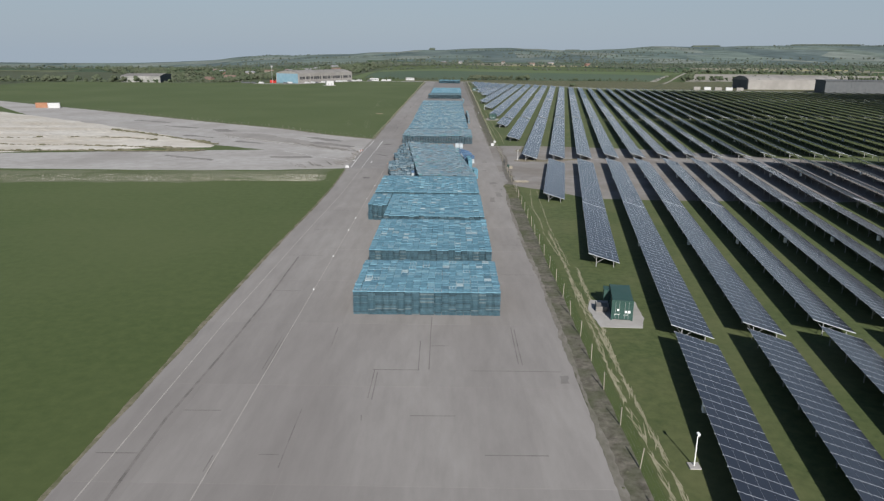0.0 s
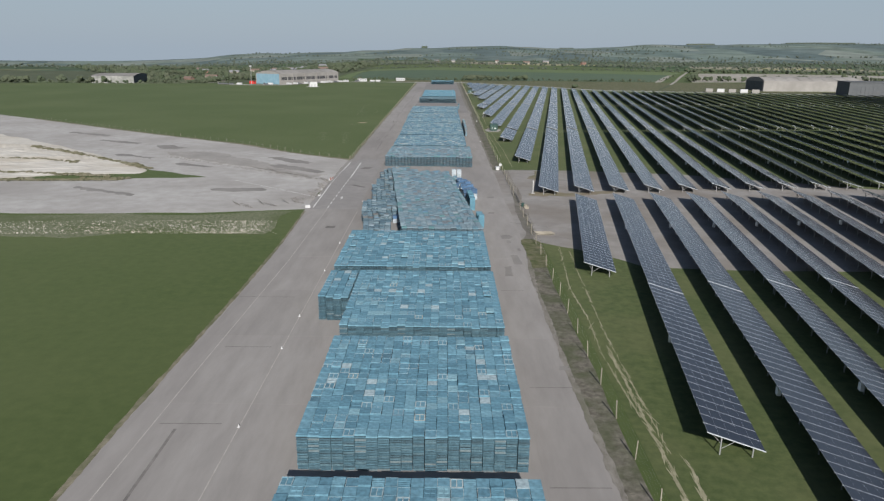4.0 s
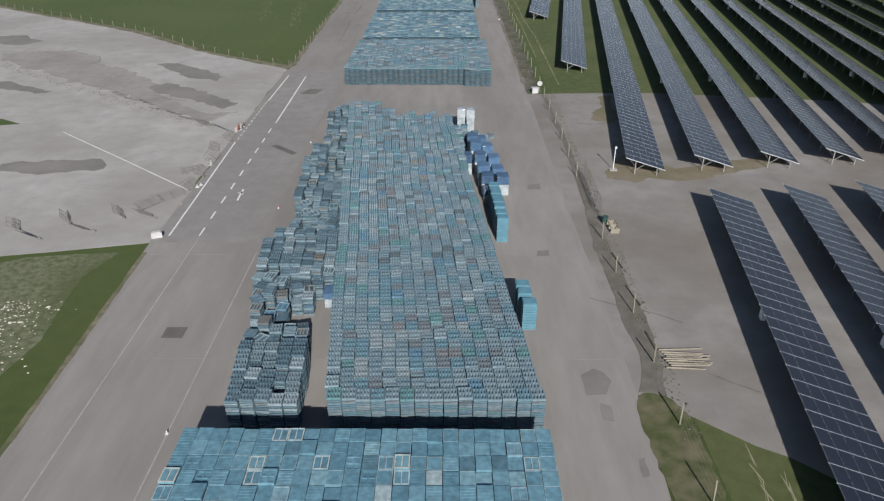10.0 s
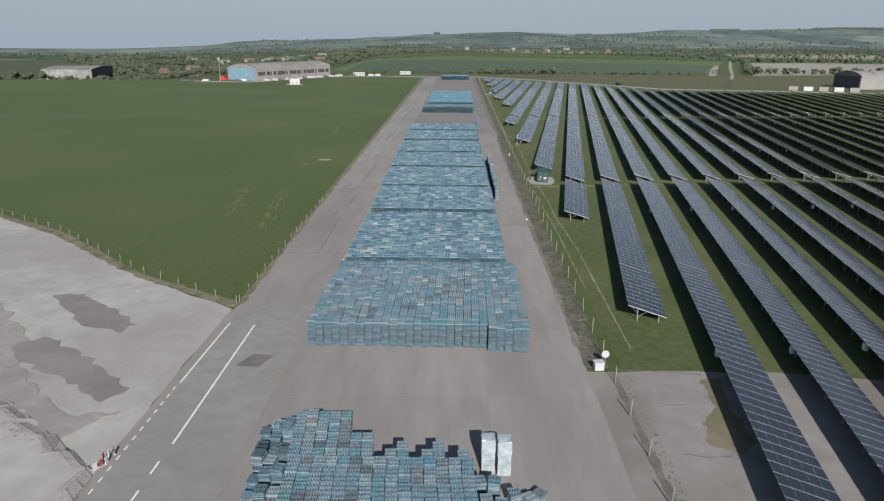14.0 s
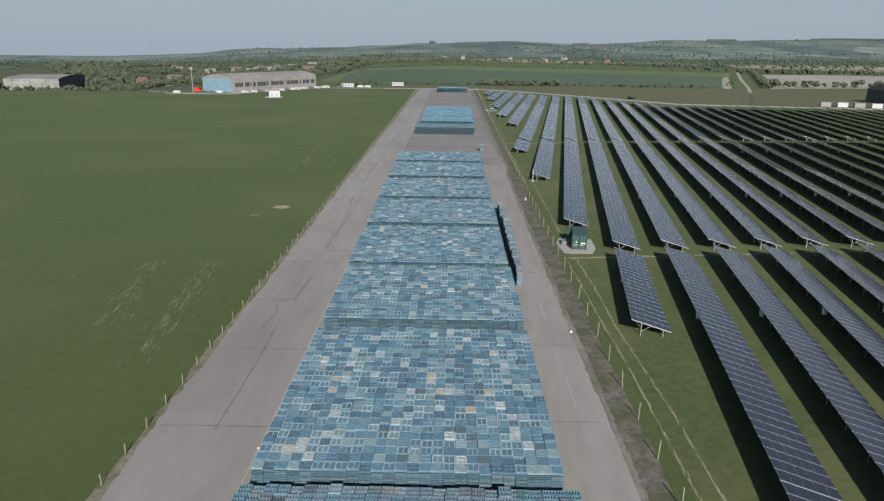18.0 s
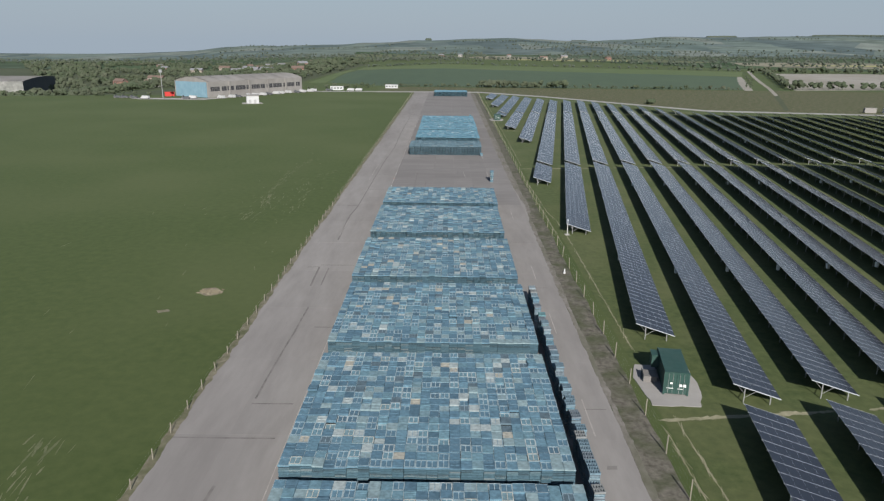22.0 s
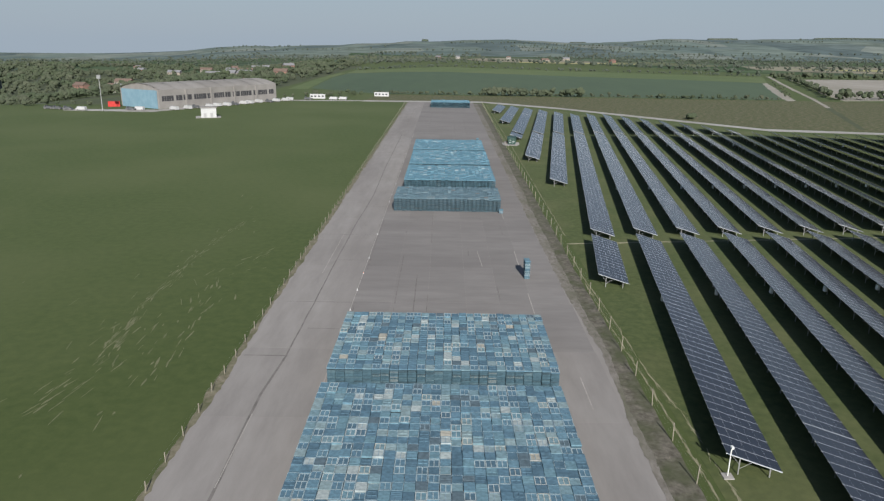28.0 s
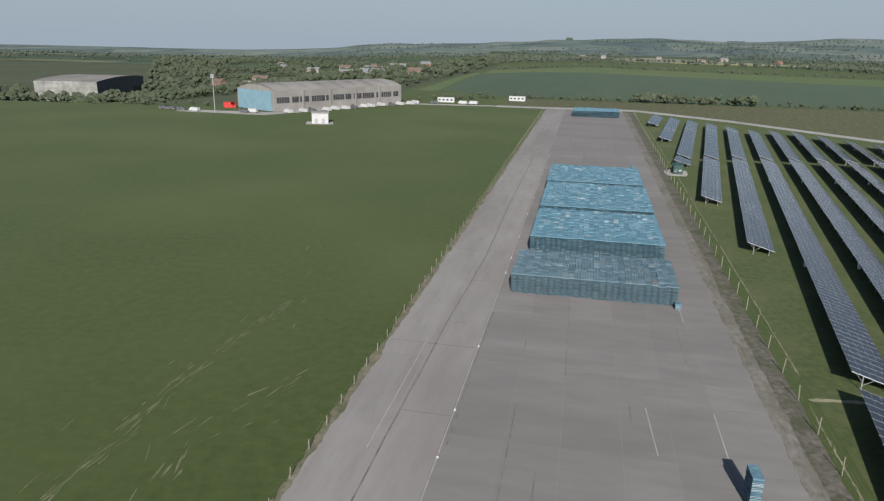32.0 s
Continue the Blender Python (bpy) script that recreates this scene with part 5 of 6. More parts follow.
def substation(x, y, turn=-9):
    """A green steel container on a concrete slab, with a transformer cabinet at its side."""
    sheet("plinth", [(x - 1.8, y - 2.4), (x + 3.2, y - 2.6), (x + 4.2, y + 0.5), (x + 4.6, y + 6.6), (x - 1.2, y + 7.0), (x - 2.2, y + 3.8)], 0.06, M_APRON, "pale gravel and concrete plinth", "plinth", wobble=0.25, step=1.0, seed=int(y))
    t = thing("substation_container", "dark green steel container housing solar farm switchgear", "container", m=pose(x, y, 0.06, 0, 0, turn), group="substation containers")
    W, D, H = 2.44, 6.06, 2.6
    b = Build()
    n = 26
    for side in (0, W):                           # corrugated long walls
        for i in range(n):
            ya, yb = D * i / n, D * (i + 1) / n
            o = 0.03 if i % 2 else 0.0
            o = o if side == 0 else -o
            b.box(min(side, side + (0.06 if side == 0 else -0.06)) + o, max(side, side + (0.06 if side == 0 else -0.06)) + o, ya, yb, 0.12, H - 0.08)
    b.box(0.02, W - 0.02, D - 0.05, D, 0.12, H - 0.08)
    b.box(0.04, W - 0.04, 0.03, D - 0.04, 0.1, 0.16)
    part("body", b.mesh("body", M_GREEN), t)
    b = Build()
    b.box(-0.02, W + 0.02, -0.02, D + 0.02, H - 0.08, H)
    part("roof", b.mesh("roof", M_GREEN), t)
    for cx in (0, W):
        for cy in (0, D):
            b = Build()
            b.box(cx - 0.08, cx + 0.08, cy - 0.08, cy + 0.08, 0, H + 0.01)
            part("corner_post", b.mesh("corner_post", M_GREEN), t)
    for k in range(2):
        b = Build()
        xa = 0.1 + k * (W / 2 - 0.09)
        b.box(xa, xa + W / 2 - 0.11, -0.03, 0.03, 0.16, H - 0.1)
        for i in range(4):
            b.box(xa + 0.08, xa + W / 2 - 0.19, -0.05, -0.03, 0.3 + i * 0.56, 0.62 + i * 0.56)
        d = part("door", b.mesh("door", M_GREEN), t)
        for q in range(2):
            b = Build()
            b.tube((xa + 0.3 + q * 0.45, -0.08, 0.2), (xa + 0.3 + q * 0.45, -0.08, H - 0.15), 0.02)
            part("lock_rod", b.mesh("lock_rod", M_GALV), d)
    for xa, za, wa, ha in ((1.5, 1.0, 0.32, 0.3), (1.9, 1.0, 0.3, 0.3), (0.6, 1.25, 0.25, 0.22), (0.25, 0.75, 0.7, 0.08), (1.4, 0.72, 0.5, 0.06)):
        b = Build()
        b.box(xa, xa + wa, -0.062, -0.056, za, za + ha)
        part("sign", b.mesh("sign", M_WHITE), t, "white sign plate")
    b = Build()
    b.box(-0.8, -0.02, 4.5, 5.95, 0.9, 2.3)
    b.box(-0.86, -0.02, 4.44, 6.0, 2.3, 2.36)
    part("side_cabinet", b.mesh("side_cabinet", M_GREEN), t, "green side cabinet under the roof edge")
    b = Build()
    b.box(-1.75, -0.35, 2.6, 4.3, 0, 0.62)
    c = thing("cable_trough", "low grey cable trough with dark end plate beside the container", "cable trough", m=pose(x, y, 0.06, 0, 0, turn), group="cable troughs", me=b.mesh("cable_trough", M_PATCH))
    b = Build()
    b.box(-1.83, -1.755, 2.55, 4.35, 0, 0.75)
    part("end_plate", b.mesh("end_plate", M_DARK), c, "dark end plate")


substation(17.6, 344.4)
substation(18.75, 78.5)
substation(16.6, 614.5)

w = Build()
w.box(-0.5, 0.5, -0.4, 0.4, 0, 0.85)
w.box(-0.55, 0.55, -0.45, 0.45, 0.85, 0.92)
thing("white_cabinet", "white steel cabinet on the verge", "cabinet", m=pose(13.2, 244.6, 0.03, 0, 0, 8), me=w.mesh("white_cabinet", M_VAN))
t = thing("round_sign", "round white sign on a short post", "sign", m=pose(14.1, 245.6, 0.02))
w = Build()
w.tube((0, 0, 0), (0, 0, 1.1), 0.04)
part("post", w.mesh("post", M_GALV), t)
w = Build()
w.tube((0, -0.03, 1.3), (0, 0.03, 1.3), 0.42, sides=16)
part("disc", w.mesh("disc", M_VAN), t)
w = Build()
w.box(-0.16, 0.16, -0.14, 0.14, 0, 0.3)
w.box(-0.1, 0.1, -0.1, 0.1, 0.3, 0.75)
thing("white_post", "short white marker post beside the fence", "post", m=pose(13.5, 384.1, 0.03), me=w.mesh("white_post", M_VAN))
w = Build()
w.box(-0.52, 0.52, -0.26, 0.26, 0, 0.55)
w.box(-0.38, 0.38, -0.2, 0.2, 0.55, 0.63)
thing("concrete_block", "white painted concrete block at the grass corner", "block", m=pose(-30.9, 193.2, 0.02, 0, 0, 20), me=w.mesh("concrete_block", M_VAN))
t = thing("litter_bin", "green bin in a timber frame beside the verge", "bin", m=pose(15.2, 195.6, 0.03))
w = Build()
w.tube((0, 0.9, 0), (0, 0.9, 0.8), 0.3, 0.34, 12)
part("drum", w.mesh("drum", M_GREEN), t)
w = Build()
for x in (0.2, 1.0):
    w.box(x - 0.04, x + 0.04, -1.4, 0.6, 0.5, 0.58)
for y in (-1.4, -0.4, 0.6):
    w.box(0.15, 1.05, y - 0.04, y + 0.04, 0, 0.52)
part("timber_frame", w.mesh("timber_frame", M_POST), t, "pale timber frame")
M_DULLRED = surf("faded_red_plastic", (0.22, 0.06, 0.04), (0.3, 0.1, 0.07), 2.0, rough=0.6)
for i in range(6):
    w = Build()
    w.box(-0.22, 0.22, -0.08, 0.08, 0, 0.08)
    w.box(-0.18, 0.18, -0.04, 0.04, 0.08, 0.62, i % 2)
    thing("road_barrier", "red and white plastic road barrier", "barrier", m=pose(-31.4 + 0.25 * (i % 3), 225.2 + 0.45 * i, 0.03, 0, 0, 60 + 12 * i), group="road barriers", me=w.mesh("road_barrier", M_VAN, M_DULLRED))
for i, (x, y) in enumerate(((-30.7, 205.6), (-30.5, 206.2), (-31.2, 212.6), (-31.5, 213.4))):
    w = Build()
    w.box(-0.22, 0.22, -0.1, 0.1, 0, 0.14)
    w.box(-0.07, 0.07, -0.06, 0.06, 0.14, 0.36)
    thing("barrier_foot", "white weighted barrier foot", "barrier", m=pose(x, y, 0.03, 0, 0, i * 40), group="barrier feet", me=w.mesh("barrier_foot", M_VAN))
for i in range(13):                                # poles stacked two high and rolled apart
    row, k = divmod(i, 9)
    w = Build()
    w.tube((0, 0, 0.07), (2.9 + 0.25 * (i % 3), 0, 0.07), 0.075, 0.06, 7)
    thing("timber_pole", "round timber fence pole lying in a pile", "pole", m=pose(15.0 + 0.12 * ((i * 7) % 4), 172.4 + 0.27 * k + 0.1 * row, 0.03 + 0.13 * row, 0, 0, ((i * 5) % 7 - 3) * 1.4), group="timber poles", me=w.mesh("timber_pole", M_POST))
for xa, ya, xb, yb in ((14.6, 189.9, 15.0, 187.0), (14.6, 183.9, 15.1, 180.7), (14.6, 176.9, 14.8, 174.3)):
    w = Build()
    w.tube((xa, ya, 0.12), (xb, yb, 0.12), 0.07, 0.06, 7)
    thing("fallen_post", "dark fence post lying along the ditch", "post", group="fallen posts", me=w.mesh("fallen_post", M_BARKPOST))
# low barrier frames along the grass edge of the apron
for k, (x, y) in enumerate(((-45.8, 194.8), (-42.7, 192.8), (-41.0, 196.0), (-38.0, 194.6), (-36.0, 197.6), (-32.8, 197.6))):
    mesh_panel(pose(x, y, 0.04, -58 + 9 * (k % 3), 0, 150 if k % 2 else 118), "bent steel mesh fence panel half fallen over", 2.4, 1.3)

# ---- hangars and buildings ----
def hangar(label, corner, along, length, width, eave, rise, door_mat, wall_mat, windows, end_mat=None):
    """A long hangar: origin at its near corner, long wall along local x, depth along local y."""
    t = thing("hangar", label, "hangar", m=pose(*corner, -drop(*corner), 0, 0, along))
    for x0, x1, y0, y1 in ((0, length, 0, 0.4), (0, length, width - 0.4, width)):
        b = Build()
        b.box(x0, x1, y0, y1, 0, eave)
        part("wall", b.mesh("wall", wall_mat), t)
    segs = 10
    prof = [(width * i / segs, eave + rise * math.sin(math.pi * i / segs) ** 0.8) for i in range(segs + 1)]
    for k in range(8):                            # roof bays with raised ribs
        b = Build()
        xa, xb = length * k / 8, length * (k + 1) / 8
        for (ya, za), (yb, zb) in zip(prof, prof[1:]):
            b.face([(xa, ya, za), (xb, ya, za), (xb, yb, zb), (xa, yb, zb)])
            b.face([(xa, ya, za - 0.3), (xa, yb, zb - 0.3), (xb, yb, zb - 0.3), (xb, ya, za - 0.3)])
            b.face([(xa, ya, za + 0.35), (xa + 0.8, ya, za + 0.35), (xa + 0.8, yb, zb + 0.35), (xa, yb, zb + 0.35)])
        part("roof_bay", b.mesh("roof_bay", M_GREYROOF), t)
    b = Build()                                   # gable
    b.face([(0.1, 0, 0), (0.1, 0, eave)] + [(0.1, y, z - 0.1) for y, z in prof] + [(0.1, width, 0)])
    part("gable", b.mesh("gable", wall_mat), t)
    b = Build()
    b.face([(length - 0.1, width, 0), (length - 0.1, width, eave)] + [(length - 0.1, y, z - 0.1) for y, z in reversed(prof)] + [(length - 0.1, 0, 0)])
    part("gable", b.mesh("gable", end_mat or wall_mat), t)
    n = 6
    for k in range(n):
        b = Build()
        b.box(-0.25 - 0.12 * (k % 2), -0.1 - 0.12 * (k % 2), width * (0.04 + 0.92 * k / n), width * (0.04 + 0.92 * (k + 1) / n), 0.1, eave * 0.97)
        part("door_leaf", b.mesh("door_leaf", door_mat), t)
    if windows:
        x = length * 0.02
        k = 0
        while x < length * 0.96:
            wd = (7.5, 4.0, 5.5, 8.5, 3.0)[k % 5]
            b = Build()
            b.box(x, x + wd, -0.12, 0.02, eave * 0.4, eave * 0.68)
            wn_ = part("window", b.mesh("window", M_GLASSDARK), t)
            for q in range(1, int(wd / 1.5)):
                b = Build()
                b.box(x + q * 1.5 - 0.05, x + q * 1.5 + 0.05, -0.18, -0.12, eave * 0.4, eave * 0.68)
                part("mullion", b.mesh("mullion", wall_mat), wn_)
            x += wd + (0.9 if k % 2 else 1.8)
            k += 1
        for q in range(1, 5):
            b = Build()
            b.box(length * q / 5 - 0.5, length * q / 5 + 0.5, -0.6, 0.0, 0, eave)
            part("buttress", b.mesh("buttress", wall_mat), t)
    return t


M_PEEL = surf("peeling_white_wall", (0.13, 0.135, 0.12), (0.36, 0.35, 0.33), 0.25, (0.1, 0.11, 0.1), 0.1, 0.6)
M_SCRUB = surf("scrub", (0.05, 0.062, 0.034), (0.075, 0.088, 0.046), 0.08, (0.09, 0.1, 0.055), 0.012, 0.6)
M_SHED = surf("dark_cladding", (0.085, 0.09, 0.095), (0.11, 0.115, 0.12), 0.3)
hangar("long concrete hangar with pale blue doors and arched roof", (-160, 730), 59.6, 88, 32, 10.0, 2.9, M_HDOOR, M_HWALL, True)
hangar("grey hangar with peeling white wall and dark end", (-401.8, 849.6), 13.3, 45, 87, 14.0, 1.9, M_HWALL, M_PEEL, False, M_SHED)
hangar("long low hangar of pale brick with dark doors", (286, 690), 5, 92, 32, 9.0, 3.5, M_SHED, M_HWALL, False)
b = Build()
b.box(0, 130, 0, 28, 0, 11)
b.box(-0.6, 130.6, -0.6, 28.6, 11, 11.5)
for i in range(43):
    b.box(i * 3, i * 3 + 0.25, -0.12, 0, 0, 11)
thing("metal_shed", "large dark grey metal clad shed", "shed", m=pose(327, 626, 0, 0, 0, -10), me=b.mesh("metal_shed", M_SHED))
t = thing("white_hut", "small white rendered hut on a pale slab", "hut", m=pose(-124.5, 691, 0, 0, 0, 20))
b = Build()
b.box(0, 7, 0, 6, 0.1, 4.6)
part("wall", b.mesh("wall", M_VAN), t)
b = Build()
b.box(-0.4, 7.4, -0.4, 6.4, 4.6, 4.9)
part("roof", b.mesh("roof", M_HWALL), t)
b = Build()
b.box(-2.5, 9, -2, 7.5, 0, 0.1)
part("slab", b.mesh("slab", M_APRON), t)
for i in range(2):
    b = Build()
    b.box(1.2 + i * 3, 2.4 + i * 3, -0.06, 0.02, 0.1, 2.2)
    part("door", b.mesh("door", M_GALV), t)
t = thing("floodlight_mast", "tall pale mast with a white lamp box on top", "mast", m=pose(-184, 716, 0))
b = Build()
b.tube((0, 0, 0), (0, 0, 17), 0.26, 0.16, 8)
part("pole", b.mesh("pole", M_GALV), t)
b = Build()
b.box(-0.9, 0.9, -0.4, 0.4, 16.2, 18.0)
part("lamp_box", b.mesh("lamp_box", M_GALV), t)
sheet("hangar_yard", [(-205, 716), (-158, 715), (-112, 798), (-60, 806), (-60, 811), (-118, 806), (-160, 728), (-205, 724)], 0.02, M_APRON, "pale concrete yard before the hangars", "yard", wobble=0.6, seed=41)


def van(x, y, turn, white=True):
    t = thing("van", "white panel van parked by the hangar" if white else "dark car parked by the hangar", "van" if white else "car", m=pose(x, y, 0.03, 0, 0, turn), group="parked vehicles")
    b = Build()
    hh = 1.9 if white else 1.0
    b.box(-0.95, 0.95, -2.6, 1.4 if white else 2.1, 0.35, hh)
    if not white:
        b.box(-0.8, 0.8, -1.5, 0.9, 1.0, 1.5)
    part("body", b.mesh("body", M_VAN if white else M_SHED), t)
    b = Build()
    b.box(-0.93, 0.93, 1.4, 2.6, 0.35, 1.25)
    b.box(-0.88, 0.88, 1.4, 1.9, 1.25, 2.0)
    part("cab", b.mesh("cab", M_VAN if white else M_SHED), t)
    for wx in (-0.9, 0.9):
        for wy in (-1.7, 1.7):
            b = Build()
            b.tube((wx - 0.1, wy, 0.35), (wx + 0.1, wy, 0.35), 0.35, sides=10)
            part("wheel", b.mesh("wheel", M_PATCH), t)


for k in range(14):
    q = k / 13
    van(-150 + 44 * q + rj.uniform(-2, 2), 727 + 76 * q + rj.uniform(-2, 1), 60 + rj.uniform(-8, 8), k % 4 != 2)
for x, y, c in ((-196, 718, True), (-204, 720, False), (-210, 721, False), (-215, 722, False), (-172, 722, False), (-168, 723, True), (-80, 812, True), (-74, 813, True), (-96, 810, False)):
    van(x, y, 80, c)
b = Build()
b.box(-5, 5, -1.6, 1.6, 0, 2.8)
for i in range(4):
    b.box(-4.5 + i * 2.4, -3.2 + i * 2.4, -1.66, -1.6, 1.0, 2.0, 1)
thing("site_cabin", "long white site cabin with small windows", "cabin", m=pose(-92, 822, 0, 0, 0, 8), me=b.mesh("site_cabin", M_VAN, M_GLASSDARK))
thing("site_cabin", "white bungalow like cabin at the runway end", "cabin", m=pose(-52, 850, 0, 0, 0, 0), me=b.mesh("site_cabin_end", M_VAN, M_GLASSDARK))
b = Build()
b.box(-3, 3, -1.2, 1.2, 0, 2.6)
b.box(-3.05, 3.05, -1.25, 1.25, 2.6, 2.8)
thing("red_container", "red steel storage container beside the hangar", "container", m=pose(-190, 742, 0, 0, 0, 20), me=b.mesh("red_container", surf("red_paint", (0.4, 0.03, 0.03), (0.5, 0.06, 0.05), 1.0)))
thing("orange_container", "orange storage container on the apron", "container", m=pose(-233, 392, 0, 0, 0, 20), me=b.mesh("orange_container", surf("rusty_orange", (0.26, 0.12, 0.07), (0.34, 0.18, 0.11), 1.0)))
thing("white_container", "white storage container on the apron", "container", m=pose(-225.5, 391, 0, 0, 0, 20), me=b.mesh("white_container", M_VAN))
for k in range(5):
    thing("low_cabin", "pale low cabin beyond the solar farm", "cabin", m=pose(232 + k * 9, 676 - k * 3, 0, 0, 0, -10), group="low cabins", me=b.mesh("low_cabin", M_VAN if k % 2 else M_GREYROOF))

# ---- far country ----
def patchwork(name, scale, cols):
    """Hedged fields of differing crops, a cell to a field."""
    m = bpy.data.materials.new(name)
    m.use_nodes = True
    nt = m.node_tree
    vo, ra, tc, mp, nz, mx, sp, rn = (nt.nodes.new(k) for k in ("ShaderNodeTexVoronoi", "ShaderNodeValToRGB", "ShaderNodeTexCoord", "ShaderNodeMapping", "ShaderNodeTexNoise", "ShaderNodeMix", "ShaderNodeSeparateColor", "ShaderNodeMapRange"))
    mp.inputs["Scale"].default_value = scale
    vo.inputs["Scale"].default_value = 1.0
    L = nt.links.new
    L(tc.outputs["Object"], mp.inputs[0])
    L(mp.outputs[0], vo.inputs["Vector"])
    L(vo.outputs["Color"], sp.inputs[0])
    ra.color_ramp.interpolation = "CONSTANT"
    for i, col in enumerate(cols):
        e = ra.color_ramp.elements[0] if i == 0 else ra.color_ramp.elements.new(i / len(cols))
        e.position, e.color = i / len(cols), (*col, 1)
    while len(ra.color_ramp.elements) > len(cols):
        ra.color_ramp.elements.remove(ra.color_ramp.elements[-1])
    L(sp.outputs[0], ra.inputs[0])
    mx.data_type, mx.blend_type, mx.inputs[0].default_value = "RGBA", "MULTIPLY", 1.0
    nz.inputs["Scale"].default_value, nz.inputs["Detail"].default_value = 0.012, 8.0
    rn.inputs[1].default_value, rn.inputs[2].default_value, rn.inputs[3].default_value, rn.inputs[4].default_value = 0.3, 0.7, 0.72, 1.25
    L(tc.outputs["Object"], nz.inputs["Vector"])
    L(nz.outputs[0], rn.inputs[0])
    L(ra.outputs[0], mx.inputs[6])
    L(rn.outputs[0], mx.inputs[7])
    b = nt.nodes["Principled BSDF"]
    L(mx.outputs[2], b.inputs["Base Color"])
    b.inputs["Roughness"].default_value, b.inputs["Specular IOR Level"].default_value = 1.0, 0.0
    return m


M_PATCHWORK = patchwork("field_patchwork", (0.0035, 0.0028, 0.0), [(0.06, 0.09, 0.055), (0.08, 0.112, 0.068), (0.095, 0.125, 0.09), (0.07, 0.095, 0.066), (0.14, 0.155, 0.1), (0.085, 0.108, 0.07), (0.23, 0.22, 0.17), (0.075, 0.105, 0.062)])
# Pale blue-grey: the haze of distance is put into these field colours.
M_DOWNS = patchwork("hazed_downs_patchwork", (0.0055, 0.0028, 0.0), [(0.115, 0.15, 0.14), (0.135, 0.17, 0.155), (0.1, 0.13, 0.13), (0.15, 0.185, 0.165), (0.12, 0.15, 0.145), (0.105, 0.135, 0.13), (0.175, 0.2, 0.18), (0.14, 0.17, 0.15)])

sheet("rough_grass", [(19, 818), (62, 780), (142, 684), (250, 664), (420, 626), (700, 560), (800, 860), (233, 866), (-55, 868), (-60, 815)], 0.016, M_ROUGH, "rough olive pasture beyond the perimeter road", "field", wobble=0.5, step=15)
sheet("crop_field", [(-57, 876), (-116, 925), (-127, 1100), (-126, 1214), (-79, 1277), (-14, 1317), (75, 1270), (145, 1232), (274, 1174), (342, 1132), (296, 995), (240, 876)], 0.03, M_FIELD, "wide dark green crop field", "field", wobble=1.5, step=20)
sheet("pale_field", [(-128, 1218), (-130, 1316), (-16, 1530), (91, 1461), (174, 1408), (326, 1338), (415, 1303), (346, 1136), (276, 1177), (146, 1236), (76, 1274), (-13, 1321), (-80, 1281)], 0.03, M_FIELD2, "pale green field behind the crop", "field", wobble=2, step=20)
sheet("bare_field", [(285, 872), (310, 951), (372, 1100), (418, 1240), (560, 1268), (850, 1150), (640, 930), (420, 905)], 0.03, M_SOIL, "bare pale brown ploughed field", "field", wobble=2, step=20)
sheet("farm_track", [(238, 808), (241, 808), (273, 891), (331, 1050), (434, 1325), (430, 1326), (327, 1051), (270, 892)], 0.034, M_SOIL, "pale farm track between fields", "track", wobble=0.5, step=10)
sheet("ditch_track", [(188, 684), (191, 684), (241, 807), (237, 808)], 0.03, M_SCRUB, "narrow brown ditch line across the pasture", "track", wobble=0.4, step=6)
sheet("farm_track", [(-121, 912), (-117, 920), (-129, 1100), (-129, 1216), (-137, 1216), (-139, 1100), (-132, 915)], 0.036, M_FIELD2, "pale grass track along the crop", "track", wobble=0.6, step=10)
sheet("field_scrape", [(335, 1122), (345, 1134), (300, 1012), (248, 870), (238, 862), (292, 1012)], 0.04, M_SOIL, "bare pale strip at the end of the crop", "field", wobble=1.6, step=4)
sheet("rape_field", [(640, 1700), (760, 1640), (1000, 1660), (900, 1760)], 0.04, M_YELLOW, "yellow flowering crop field", "field", wobble=3, step=30)
sheet("rape_field", [(150, 1900), (420, 1880), (420, 1960), (160, 1980)], 0.04, M_YELLOW, "yellow flowering crop field", "field", wobble=3, step=30)
sheet("far_fields", [(-205, 1720), (0, 2010), (300, 1830), (450, 1440), (900, 1300), (4500, 900), (4500, 3000), (-360, 3000)], 0.02, M_PATCHWORK, "patchwork of hedged fields", "field")
w = Build()
for j in range(14):
    for i in range(24):
        q = []
        for a, c in ((i, j), (i + 1, j), (i + 1, j + 1), (i, j + 1)):
            y = 1450 + 110 * c
            x = -0.12 * y - 180 * a
            q.append((x, y, 0.5 - drop(x, y)))
        w.face(q[::-1])
thing("far_vale", "wooded vale falling away behind the hangars", "field", kind="structure", me=w.mesh("far_vale", M_PATCHWORK))

WOOD = [(-330, 745), (-215, 752), (-170, 800), (-140, 850), (-142, 1190), (-142, 1330), (-150, 1500), (-180, 1560), (-760, 1560), (-1150, 1400), (-720, 700), (-420, 560), (-430, 700)]


def inside(x, y, pts):
    n = 0
    for (xa, ya), (xb, yb) in zip(pts, pts[1:] + pts[:1]):
        if (ya > y) != (yb > y) and x < xa + (xb - xa) * (y - ya) / (yb - ya):
            n += 1
    return n % 2 == 1


w = Build()
for i in range(52):
    for j in range(85):
        xa, ya = -1180 + 20 * i, 560 + 12 * j
        if inside(xa + 10 + 6 * noise.noise((xa * 0.03, ya * 0.03, 3)), ya + 6, WOOD):
            w.face([(x, y, 0.03 - drop(x, y)) for x, y in ((xa, ya), (xa + 20, ya), (xa + 20, ya + 12), (xa, ya + 12))])
